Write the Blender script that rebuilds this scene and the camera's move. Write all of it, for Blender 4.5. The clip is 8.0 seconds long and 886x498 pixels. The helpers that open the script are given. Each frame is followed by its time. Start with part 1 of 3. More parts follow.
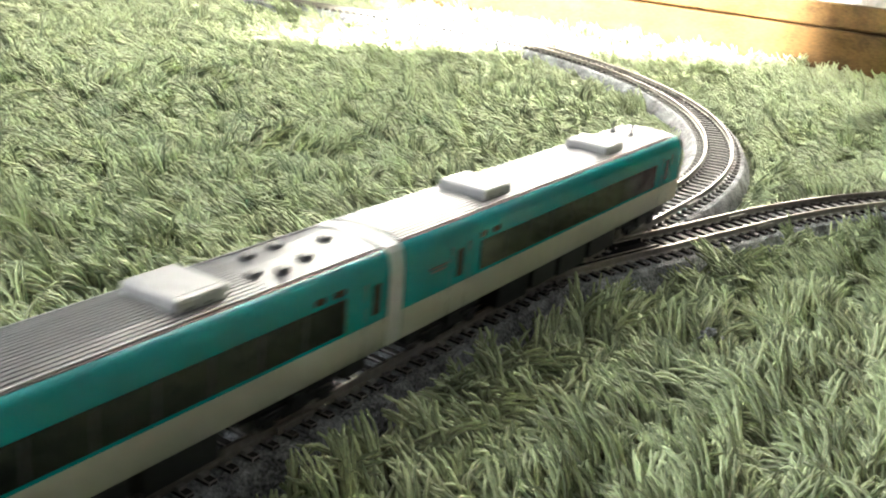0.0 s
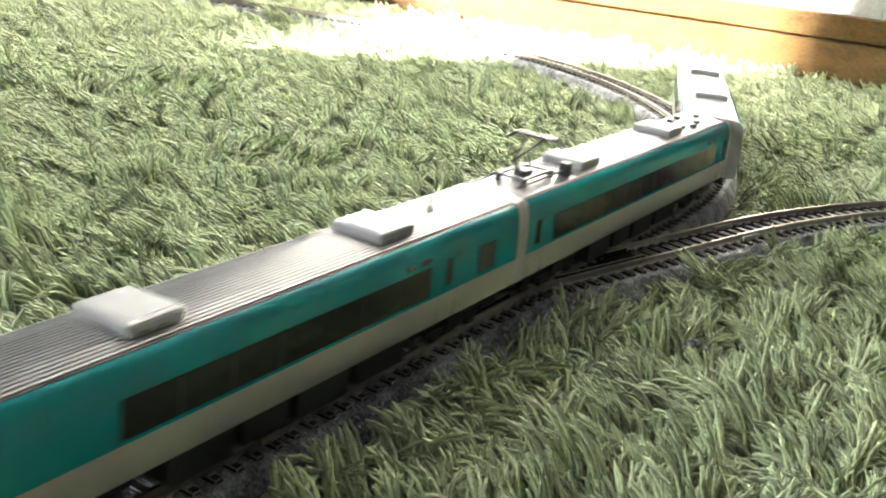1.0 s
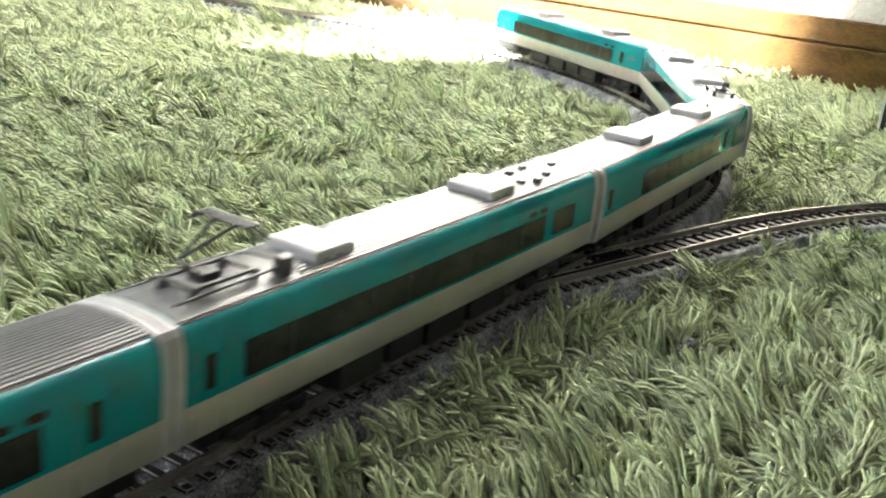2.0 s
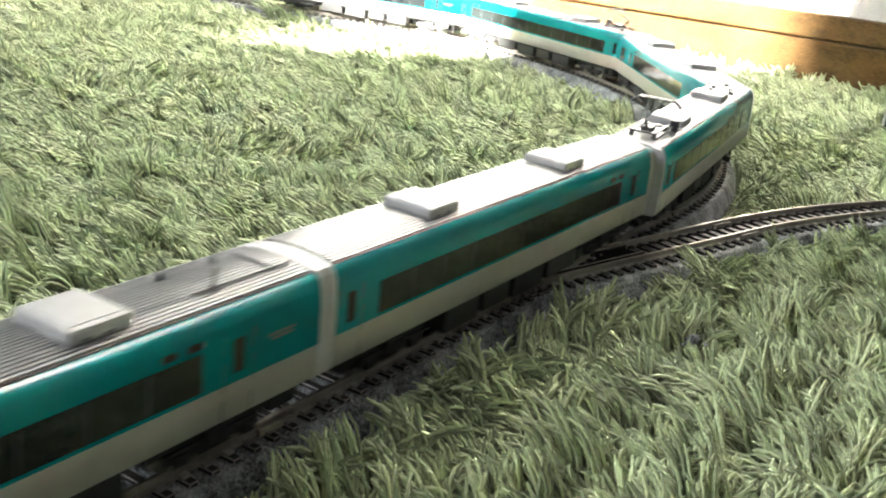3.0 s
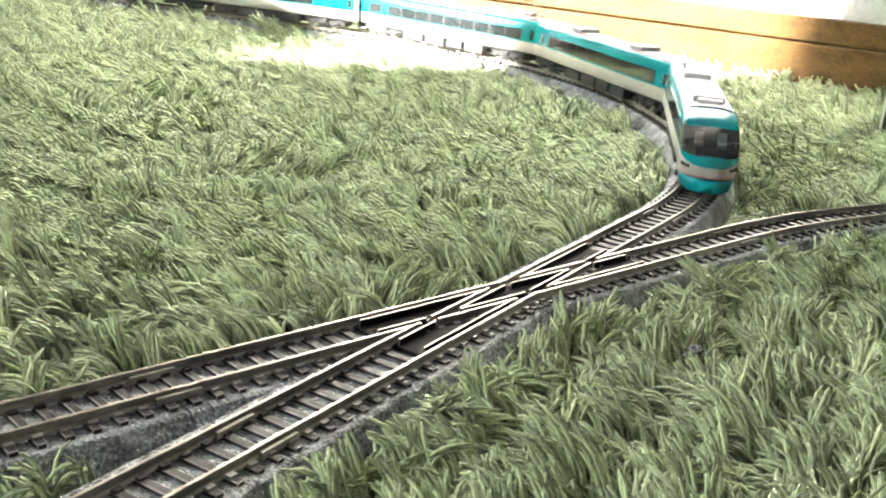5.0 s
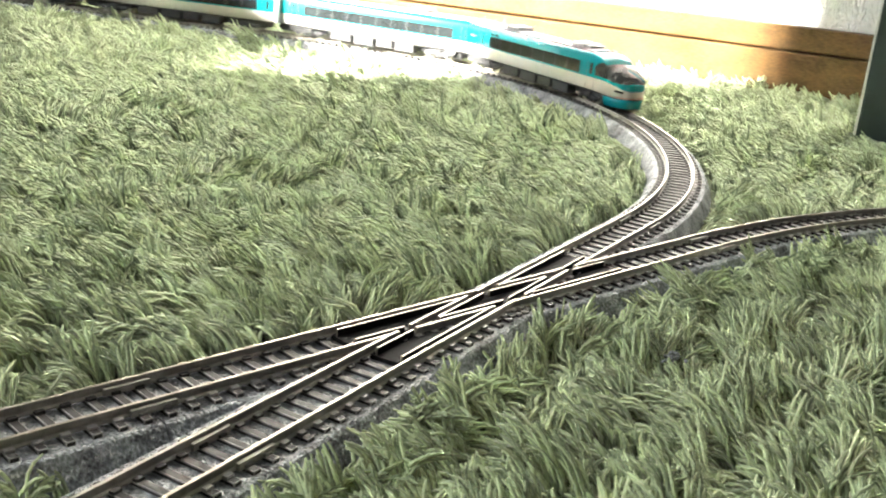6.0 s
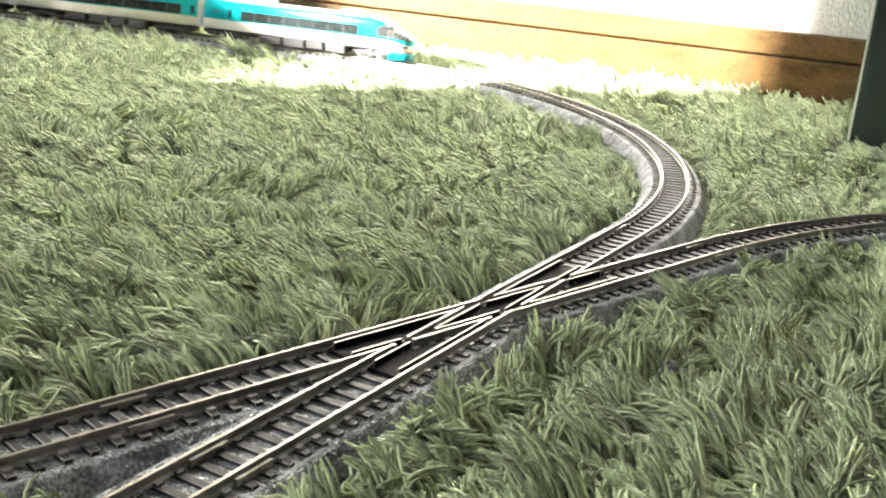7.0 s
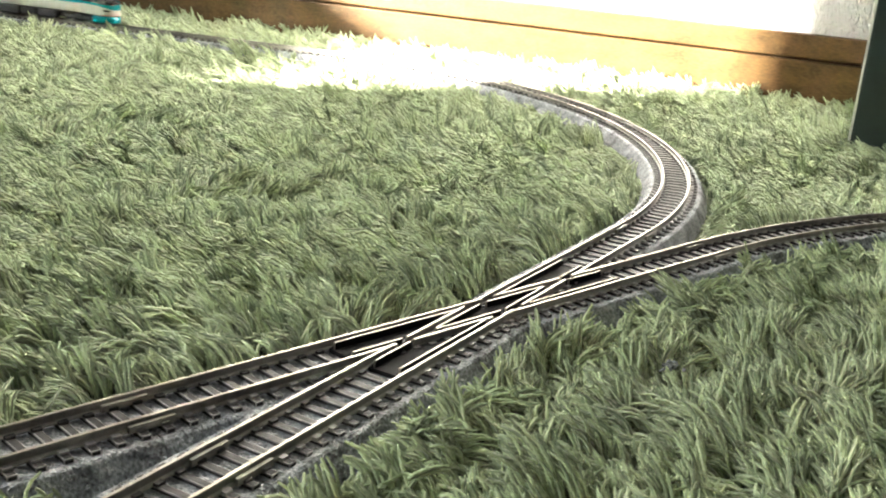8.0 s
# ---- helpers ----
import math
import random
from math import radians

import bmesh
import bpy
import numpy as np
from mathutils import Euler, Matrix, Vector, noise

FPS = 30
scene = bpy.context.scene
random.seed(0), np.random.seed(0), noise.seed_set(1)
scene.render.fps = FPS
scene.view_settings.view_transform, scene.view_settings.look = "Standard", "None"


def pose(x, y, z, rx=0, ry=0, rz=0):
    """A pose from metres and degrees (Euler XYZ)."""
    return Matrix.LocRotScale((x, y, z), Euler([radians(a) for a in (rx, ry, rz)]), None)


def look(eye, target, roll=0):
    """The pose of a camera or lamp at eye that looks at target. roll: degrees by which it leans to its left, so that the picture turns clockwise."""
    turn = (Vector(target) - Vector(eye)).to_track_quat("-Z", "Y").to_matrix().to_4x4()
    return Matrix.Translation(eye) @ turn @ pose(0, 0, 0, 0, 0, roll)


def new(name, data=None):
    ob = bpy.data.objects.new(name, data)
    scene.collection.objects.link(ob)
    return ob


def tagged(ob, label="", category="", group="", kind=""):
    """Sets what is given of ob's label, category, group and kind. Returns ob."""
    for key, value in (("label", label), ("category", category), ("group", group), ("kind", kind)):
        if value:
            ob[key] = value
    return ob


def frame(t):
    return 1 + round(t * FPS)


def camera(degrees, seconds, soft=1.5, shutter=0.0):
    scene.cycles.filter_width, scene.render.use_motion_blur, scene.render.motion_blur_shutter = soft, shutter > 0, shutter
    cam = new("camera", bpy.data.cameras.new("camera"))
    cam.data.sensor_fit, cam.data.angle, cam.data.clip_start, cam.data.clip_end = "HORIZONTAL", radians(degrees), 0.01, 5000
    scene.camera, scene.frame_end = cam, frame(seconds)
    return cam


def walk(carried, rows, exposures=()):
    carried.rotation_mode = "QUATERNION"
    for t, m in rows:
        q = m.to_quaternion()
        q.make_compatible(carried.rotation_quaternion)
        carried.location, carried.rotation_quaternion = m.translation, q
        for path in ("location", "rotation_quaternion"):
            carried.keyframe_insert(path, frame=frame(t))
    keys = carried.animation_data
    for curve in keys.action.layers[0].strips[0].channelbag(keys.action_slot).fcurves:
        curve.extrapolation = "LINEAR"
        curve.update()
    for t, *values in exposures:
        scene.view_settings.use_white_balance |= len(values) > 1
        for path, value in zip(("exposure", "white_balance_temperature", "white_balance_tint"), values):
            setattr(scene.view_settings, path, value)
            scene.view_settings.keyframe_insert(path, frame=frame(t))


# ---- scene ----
cam = camera(45.16, 8.0, soft=2.1, shutter=0.32)
walk(cam, [
    (0, pose(-0.00137, -0.00097, 0.10721, 70.640, -5.870, 2.314)),
    (0.5, pose(-0.00070, -0.00108, 0.10746, 70.659, -5.815, 2.332)),
    (1, pose(0.00011, -0.00216, 0.10887, 71.008, -6.101, 2.002)),
    (1.5, pose(-0.00018, -0.00179, 0.10819, 71.272, -6.393, 1.644)),
    (3, pose(-0.00049, -0.00144, 0.10690, 71.071, -6.599, 1.935)),
    (3.5, pose(-0.00095, -0.00161, 0.10720, 71.072, -6.390, 1.811)),
    (4, pose(-0.00110, -0.00137, 0.10772, 71.175, -5.633, 2.266)),
    (4.5, pose(-0.00035, -0.00148, 0.10849, 71.410, -5.343, 1.996)),
    (6, pose(-0.00008, -0.00014, 0.10782, 72.193, -5.376, 0.344)),
    (6.5, pose(0.00056, -0.00009, 0.10894, 72.622, -4.660, -0.052)),
    (7, pose(0.00004, -0.00006, 0.10852, 72.689, -4.762, -0.039)),
    (7.5, pose(-0.00019, -0.00015, 0.10872, 72.705, -4.739, -0.039)),
    (8, pose(-0.00000, -0.00000, 0.10841, 72.695, -4.780, -0.000)),], exposures=[(0.0, 4.28), (1.6, 4.30), (3.2, 4.39), (4.5, 4.34), (6.0, 4.22), (7.0, 4.05), (8.0, 4.00)])

# ---- light: low sun and sky through one window ----
SUN_H = Vector((0.918, 0.396, 0.0)).normalized()
SUN_EL = 20.0
world = bpy.data.worlds.new("sky")
scene.world = world
world.use_nodes = True
wn = world.node_tree.nodes
sky = wn.new("ShaderNodeTexSky")
sky.sky_type, sky.sun_disc = "NISHITA", False
sky.sun_elevation = radians(SUN_EL)
sky.sun_rotation = math.atan2(-SUN_H.x, -SUN_H.y)
wn["Background"].inputs["Strength"].default_value = 0.038
world.node_tree.links.new(sky.outputs["Color"], wn["Background"].inputs["Color"])
sun = new("sun", bpy.data.lights.new("sun", "SUN"))
sun.data.energy, sun.data.angle, sun.data.color = 5.0, radians(0.6), (1.0, 0.955, 0.87)
sun.matrix_world = look((0, 0, 0), SUN_H * math.cos(radians(SUN_EL)) - Vector((0, 0, math.sin(radians(SUN_EL)))))

# room axes: E runs along the far wall, U along the window wall, K is their corner
E2 = Vector((0.934, -0.356)).normalized()
U2 = Vector((0.356, 0.934)).normalized()
K2 = Vector((-0.938, 1.1306))
WIN_B0, WIN_B1, WIN_Z0, WIN_Z1 = -1.901, -1.403, 0.818, 1.80
WA = -0.60                    # the window wall, along E


def room(a, b, z):
    p = K2 + E2 * a + U2 * b
    return Vector((p.x, p.y, z))


sky_lamp = new("window_skylight", bpy.data.lights.new("window_skylight", "AREA"))
sky_lamp.data.shape, sky_lamp.data.size, sky_lamp.data.size_y = "RECTANGLE", WIN_B1 - WIN_B0, WIN_Z1 - WIN_Z0
sky_lamp.data.energy, sky_lamp.data.color = 2.0, (0.90, 0.97, 1.0)
wc = room(WA - 0.03, (WIN_B0 + WIN_B1) / 2, (WIN_Z0 + WIN_Z1) / 2)
sky_lamp.matrix_world = look(wc, wc + Vector((E2.x + 0.6 * U2.x, E2.y + 0.6 * U2.y, -0.25)))


# ---- materials ----
def mat(name, color, rough=0.6, metal=0.0, scale=200.0, vary=0.15, bump=0.0, bump_scale=800.0, coat=0.0, island=False, obj=False, stretch=None):
    m = bpy.data.materials.new(name)
    m.use_nodes = True
    nt = m.node_tree
    n, l = nt.nodes, nt.links
    b = n["Principled BSDF"]
    b.inputs["Roughness"].default_value, b.inputs["Metallic"].default_value = rough, metal
    b.inputs["Coat Weight"].default_value = coat
    tc = n.new("ShaderNodeTexCoord")
    src = tc.outputs["Object"]
    if stretch:
        mp = n.new("ShaderNodeMapping")
        mp.inputs["Rotation"].default_value = stretch[1]
        mp.inputs["Scale"].default_value = stretch[0]
        l.new(src, mp.inputs["Vector"])
        src = mp.outputs["Vector"]
    fine, broad = n.new("ShaderNodeTexNoise"), n.new("ShaderNodeTexNoise")
    for node, sc in ((fine, scale), (broad, scale * 0.12)):
        node.inputs["Scale"].default_value = sc
        node.inputs["Detail"].default_value = 4
        l.new(src, node.inputs["Vector"])
    add = n.new("ShaderNodeMath")
    l.new(fine.outputs["Fac"], add.inputs[0])
    l.new(broad.outputs["Fac"], add.inputs[1])
    last = add.outputs[0]
    if island or obj:
        r = n.new("ShaderNodeNewGeometry") if island else n.new("ShaderNodeObjectInfo")
        add2 = n.new("ShaderNodeMath")
        l.new(last, add2.inputs[0])
        l.new(r.outputs["Random Per Island" if island else "Random"], add2.inputs[1])
        mul = n.new("ShaderNodeMath")
        mul.operation = "MULTIPLY"
        mul.inputs[1].default_value = 0.6667
        l.new(add2.outputs[0], mul.inputs[0])
        last = mul.outputs[0]
    ramp = n.new("ShaderNodeMapRange")
    ramp.inputs["From Min"].default_value, ramp.inputs["From Max"].default_value = 0.70, 1.30
    l.new(last, ramp.inputs["Value"])
    mix = n.new("ShaderNodeMix")
    mix.data_type = "RGBA"
    mix.inputs["A"].default_value = (*[c * (1 - vary) for c in color], 1)
    mix.inputs["B"].default_value = (*[min(1, c * (1 + vary)) for c in color], 1)
    l.new(ramp.outputs["Result"], mix.inputs["Factor"])
    l.new(mix.outputs["Result"], b.inputs["Base Color"])
    if bump:
        nb = n.new("ShaderNodeTexNoise")
        nb.inputs["Scale"].default_value, nb.inputs["Detail"].default_value = bump_scale, 3
        l.new(src, nb.inputs["Vector"])
        bp = n.new("ShaderNodeBump")
        bp.inputs["Strength"].default_value, bp.inputs["Distance"].default_value = 1.0, bump
        l.new(nb.outputs["Fac"], bp.inputs["Height"])
        l.new(bp.outputs["Normal"], b.inputs["Normal"])
    return m


def yarn_material():
    """Two-ply twisted yarn: each strand its own shade of sage, the plies a slanting relief."""
    m = mat("sage_yarn", (0.43, 0.50, 0.29), 0.9, scale=1800, vary=0.38, island=True)
    nt = m.node_tree
    nt.nodes["Principled BSDF"].inputs["Sheen Weight"].default_value = 0.5
    nt.nodes["Principled BSDF"].inputs["Sheen Roughness"].default_value = 0.45
    nt.nodes["Principled BSDF"].inputs["Sheen Tint"].default_value = (0.95, 0.97, 0.80, 1)
    uv = nt.nodes.new("ShaderNodeUVMap")
    wave = nt.nodes.new("ShaderNodeTexWave")
    wave.bands_direction = "DIAGONAL"
    wave.inputs["Scale"].default_value = 1.0
    wave.inputs["Distortion"].default_value = 0.6
    bp = nt.nodes.new("ShaderNodeBump")
    bp.inputs["Strength"].default_value, bp.inputs["Distance"].default_value = 0.8, 0.00010
    nt.links.new(uv.outputs["UV"], wave.inputs["Vector"])
    nt.links.new(wave.outputs["Fac"], bp.inputs["Height"])
    nt.links.new(bp.outputs["Normal"], nt.nodes["Principled BSDF"].inputs["Normal"])
    return m


GRAIN = ((6, 120, 120), (0, 0, math.atan2(0.356, 0.934)))
M_YARN = yarn_material()
# backing coloured darker than the yarn to put shade into the gaps between tufts
M_BACK = mat("gap_shade_rug_backing", (0.09, 0.11, 0.055), 0.95, scale=300, vary=0.4, bump=0.001, bump_scale=300)
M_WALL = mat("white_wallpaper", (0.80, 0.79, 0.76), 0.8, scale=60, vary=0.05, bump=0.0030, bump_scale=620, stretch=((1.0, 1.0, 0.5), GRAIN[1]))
# grey set far below the wallpaper to hold down light bounced from unseen walls
M_PLASTER = mat("bounce_grey_plaster", (0.42, 0.41, 0.395), 0.85, scale=20, vary=0.04)
M_WOOD = mat("oiled_oak", (0.103, 0.057, 0.020), 0.5, scale=8, vary=0.42, bump=0.0002, bump_scale=20, stretch=GRAIN)
M_WOOD.node_tree.nodes["Principled BSDF"].inputs["Specular IOR Level"].default_value = 0.2
M_FLOOR = mat("floor_boards", (0.32, 0.19, 0.09), 0.4, scale=6, vary=0.3, stretch=GRAIN)
M_DARK_GAP = mat("dark_gap", (0.06, 0.036, 0.02), 0.8)
M_BALLAST = mat("grey_ballast", (0.32, 0.33, 0.345), 0.62, scale=1300, vary=0.8, bump=0.0015, bump_scale=1500)
M_SLEEPER = mat("grey_brown_sleeper", (0.30, 0.28, 0.265), 0.32, scale=1400, vary=0.35, obj=True, bump=0.0002, bump_scale=2200)
M_CHAIR = mat("dark_brown_chair", (0.022, 0.018, 0.016), 0.6, scale=900, vary=0.3)
M_RAIL = mat("nickel_rail", (0.38, 0.345, 0.295), 0.42, 1.0, scale=600, vary=0.14)
M_RAILSIDE = mat("tarnished_rail_side", (0.27, 0.25, 0.215), 0.5, 0.3, scale=600, vary=0.25)
M_FROG = mat("black_crossing_plastic", (0.008, 0.0075, 0.0075), 0.75, scale=500, vary=0.3)
M_FROG.node_tree.nodes["Principled BSDF"].inputs["Specular IOR Level"].default_value = 0.12
M_TEAL = mat("teal_paint", (0.001, 0.27, 0.30), 0.24, scale=300, vary=0.06)
M_TEAL.node_tree.nodes["Principled BSDF"].inputs["Specular IOR Level"].default_value = 0.5
M_CREAM = mat("ivory_paint", (0.47, 0.46, 0.42), 0.35, scale=300, vary=0.05, coat=0.0)
M_ROOF = mat("grey_roof_plastic", (0.15, 0.155, 0.17), 0.34, scale=400, vary=0.08)
M_ROOF.node_tree.nodes["Principled BSDF"].inputs["Specular IOR Level"].default_value = 0.4
M_AC = mat("pale_grey_plastic", (0.52, 0.52, 0.53), 0.38, scale=400, vary=0.06)
M_GLASS = mat("smoked_window_plastic", (0.014, 0.017, 0.018), 0.10, scale=400, vary=0.3)
M_GLASS.node_tree.nodes["Principled BSDF"].inputs["Specular IOR Level"].default_value = 0.5
M_SCREEN = mat("smoked_windscreen", (0.30, 0.30, 0.31), 0.04, scale=300, vary=0.1)
_b = M_SCREEN.node_tree.nodes["Principled BSDF"]
_b.inputs["Transmission Weight"].default_value, _b.inputs["IOR"].default_value = 0.9, 1.16
M_CAB = mat("dark_cab_lining", (0.022, 0.022, 0.024), 0.6, scale=400, vary=0.2)
M_SEAT = mat("pale_cab_seat", (0.50, 0.49, 0.47), 0.5, scale=400, vary=0.1)
M_HOOD = mat("grey_gangway", (0.50, 0.50, 0.52), 0.42, scale=400, vary=0.1)
M_BLACK = mat("black_underframe", (0.02, 0.02, 0.021), 0.55, scale=500, vary=0.3)
M_STEEL = mat("wheel_steel", (0.55, 0.53, 0.50), 0.3, 1.0, scale=500, vary=0.1)
M_IRON = mat("dark_grey_metal", (0.10, 0.10, 0.105), 0.4, 0.6, scale=500, vary=0.2)
M_RED = mat("red_marker", (0.45, 0.03, 0.02), 0.4, scale=400, vary=0.1)
M_LOGO = mat("faded_pink_print", (0.16, 0.17, 0.17), 0.45, scale=400, vary=0.1)
M_LINT = mat("pale_lint", (0.42, 0.43, 0.44), 0.95, scale=800, vary=0.15, bump=0.0006, bump_scale=1500)
M_GREENBOX = mat("dark_green_board", (0.012, 0.022, 0.017), 0.5, scale=90, vary=0.25, bump=0.0002, bump_scale=500)
M_EDGE = mat("pale_board_edge", (0.55, 0.55, 0.50), 0.6, scale=90, vary=0.1)
M_PANE = bpy.data.materials.new("clear_glass")
M_PANE.use_nodes = True
_b = M_PANE.node_tree.nodes["Principled BSDF"]
_b.inputs["Transmission Weight"].default_value, _b.inputs["Roughness"].default_value, _b.inputs["IOR"].default_value = 1.0, 0.0, 1.02


# ---- mesh helpers ----
def part(name, bm, material, parent=None, label="", smooth=False):
    me = bpy.data.meshes.new(name)
    for f in bm.faces:
        f.smooth = smooth
    bm.to_mesh(me)
    bm.free()
    for m in (material if isinstance(material, (list, tuple)) else [material]):
        me.materials.append(m)
    ob = new(name, me)
    if parent:
        ob.parent = parent
    if label:
        ob["label"] = label
    return ob


def box(bm, x0, x1, y0, y1, z0, z1, bevel=0.0, m=None):
    r = bmesh.ops.create_cube(bm, size=1.0)
    mm = Matrix.Translation(((x0 + x1) / 2, (y0 + y1) / 2, (z0 + z1) / 2)) @ Matrix.Diagonal((x1 - x0, y1 - y0, z1 - z0, 1))
    bmesh.ops.transform(bm, matrix=(m @ mm) if m else mm, verts=r["verts"])
    if bevel:
        ed = list({e for v in r["verts"] for e in v.link_edges})
        bmesh.ops.bevel(bm, geom=ed, offset=bevel, segments=2, affect="EDGES", profile=0.5)
    return bm


def rod(bm, p, q, r, sides=8):
    p, q = Vector(p), Vector(q)
    d = q - p
    m = Matrix.Translation((p + q) / 2) @ d.to_track_quat("Z", "Y").to_matrix().to_4x4()
    bmesh.ops.create_cone(bm, cap_ends=True, segments=sides, radius1=r, radius2=r, depth=d.length, matrix=m)
    return bm


def room_box(bm, a0, a1, b0, b1, z0, z1, bevel=0.0):
    m = Matrix(((E2.x, U2.x, 0, K2.x), (E2.y, U2.y, 0, K2.y), (0, 0, 1, 0), (0, 0, 0, 1)))
    return box(bm, a0, a1, b0, b1, z0, z1, bevel, m)


# ---- the room ----
RW, RD, RH = 3.3, 3.2, 2.4   # room along the far wall, away from it, height
floor = tagged(part("floor", room_box(bmesh.new(), WA - 0.1, RW + 0.1, -RD - 0.1, 0.1, -0.05, 0.0), M_FLOOR), "brown wooden floor under the rug", "floor", kind="structure")
# unseen ceiling and walls, added to close the room and bounce light
tagged(part("ceiling", room_box(bmesh.new(), WA - 0.1, RW + 0.1, -RD - 0.1, 0.1, RH, RH + 0.05), M_PLASTER), "unseen grey ceiling, added to bounce light", "ceiling", kind="structure")
tagged(part("wall_north", room_box(bmesh.new(), WA - 0.1, RW + 0.1, 0.010, 0.1, 0.0, RH), M_WALL), "white textured wallpaper wall behind the wooden skirting", "wall", kind="structure")
tagged(part("wall_east", room_box(bmesh.new(), RW, RW + 0.1, -RD, 0.0, 0.0, RH), M_PLASTER), "unseen grey side wall, added to bounce light", "wall", kind="structure")
tagged(part("wall_south", room_box(bmesh.new(), WA - 0.1, RW + 0.1, -RD - 0.1, -RD, 0.0, RH), M_PLASTER), "unseen grey back wall, added to bounce light", "wall", kind="structure")
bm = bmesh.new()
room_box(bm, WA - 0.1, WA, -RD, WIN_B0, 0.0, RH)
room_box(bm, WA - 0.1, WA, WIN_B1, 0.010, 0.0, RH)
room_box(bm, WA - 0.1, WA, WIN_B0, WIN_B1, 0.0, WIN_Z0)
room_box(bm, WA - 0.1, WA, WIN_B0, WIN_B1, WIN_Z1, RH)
tagged(part("wall_west", bm, M_PLASTER), "unseen grey wall with the window opening", "wall", kind="structure")
window = tagged(new("window_1"), "sunlit window in the side wall", "window", kind="structure")
bm = bmesh.new()
for b0, b1, z0, z1 in ((WIN_B0, WIN_B0 + 0.03, WIN_Z0, WIN_Z1), (WIN_B1 - 0.03, WIN_B1, WIN_Z0, WIN_Z1), (WIN_B0 + 0.03, WIN_B1 - 0.03, WIN_Z0, WIN_Z0 + 0.012), (WIN_B0 + 0.03, WIN_B1 - 0.03, WIN_Z1 - 0.03, WIN_Z1)):
    room_box(bm, WA - 0.095, WA - 0.06, b0, b1, z0, z1)
part("window_frame", bm, M_AC, window)
pane = part("pane", room_box(bmesh.new(), WA - 0.080, WA - 0.076, WIN_B0 + 0.03, WIN_B1 - 0.03, WIN_Z0 + 0.012, WIN_Z1 - 0.03), M_PANE, window)
pane.visible_shadow = False

# wooden skirting: lower board, dark joint, upper board; its front lies 8 mm before the wall
base = tagged(new("baseboard"), "orange-brown wooden skirting of two boards with a dark joint", "skirting", kind="structure")
part("lower_board", room_box(bmesh.new(), WA, RW, -0.004, 0.0095, 0.0, 0.0409, 0.0010), M_WOOD, base)
part("upper_board", room_box(bmesh.new(), WA, RW, -0.002, 0.0095, 0.0420, 0.0572, 0.0010), M_WOOD, base)
part("joint", room_box(bmesh.new(), WA, RW, 0.0015, 0.0095, 0.0402, 0.0425), M_DARK_GAP, base, "dark joint between the boards")

# ---- the tracks: nine millimetre gauge on moulded ballast ----
ZR = 0.022                    # rail top
XC = Vector((0.01912, 0.23667))
BA, AA = 0.53358, 0.79631     # headings of the two crossing tracks, clockwise from +y
RB, RA, HALF = 0.249, 0.315, 0.093
PITCH = 0.00465
LOOP = radians(105)         # the far bend, then straight on along the wall


def heading(a):
    return Vector((math.sin(a), math.cos(a)))


def track_at(s, off=0.0, which="B"):
    """Place and heading angle on a track's centre line, s metres past the crossing; off: to the right."""
    a0, r, side = (BA, RB, -1) if which == "B" else (AA, RA, 1)
    if s <= HALF:
        t = heading(a0)
        p, a = XC + t * s, a0
    else:
        t = heading(a0)
        n = Vector((t.y, -t.x)) * side
        c = XC + t * HALF + n * r
        g = (s - HALF) / r
        extra = max(0.0, g - LOOP) * r if which == "B" else 0.0   # straight on after the bend
        g = min(g, LOOP) if which == "B" else g
        a = a0 + side * g
        h = heading(a)
        p = c - Vector((h.y, -h.x)) * side * r + h * extra
    h = heading(a)
    return p + Vector((h.y, -h.x)) * off, a


def track_off(x, y, which):
    """Signed distances (numpy) from a track's centre line."""
    a0, r, side = (BA, RB, -1) if which == "B" else (AA, RA, 1)
    t = heading(a0)
    n = Vector((t.y, -t.x))
    s = (x - XC.x) * t.x + (y - XC.y) * t.y
    o = (x - XC.x) * n.x + (y - XC.y) * n.y
    c = XC + t * HALF + n * side * r
    oc = (np.hypot(x - c.x, y - c.y) - r) * -side
    off = np.where(s > HALF, oc, o)
    if which == "B":
        p, a = track_at(HALF + LOOP * RB, 0.0, "B")
        h = heading(a)
        on = (x - p.x) * h.x + (y - p.y) * h.y
        off = np.where((on > 0) & (s > HALF), (x - p.x) * h.y - (y - p.y) * h.x, off)
    return off


def sweep(bm, which, s0, s1, profile, step, drop=0.0, mats=None):
    """A closed profile of (offset, z below rail top) carried along a track."""
    k = max(1, math.ceil((s1 - s0) / step))
    rings = []
    for i in range(k + 1):
        s = s0 + (s1 - s0) * i / k
        rings.append([bm.verts.new((*track_at(s, o, which)[0], ZR + z - drop)) for o, z in profile])
    m = len(profile)
    for i in range(k):
        for j in range(m):
            f = bm.faces.new((rings[i][j], rings[i][(j + 1) % m], rings[i + 1][(j + 1) % m], rings[i + 1][j]))
            if mats:
                f.material_index = mats[j]
    for r in (rings[0][::-1], rings[-1]):
        bm.faces.new(r)
    bmesh.ops.recalc_face_normals(bm, faces=bm.faces[:])
    return bm


BED = [(-0.0125, -0.0085), (-0.0122, -0.0072), (-0.0098, -0.0029), (-0.0092, -0.0026), (0.0092, -0.0026), (0.0098, -0.0029), (0.0122, -0.0072), (0.0125, -0.0085)]


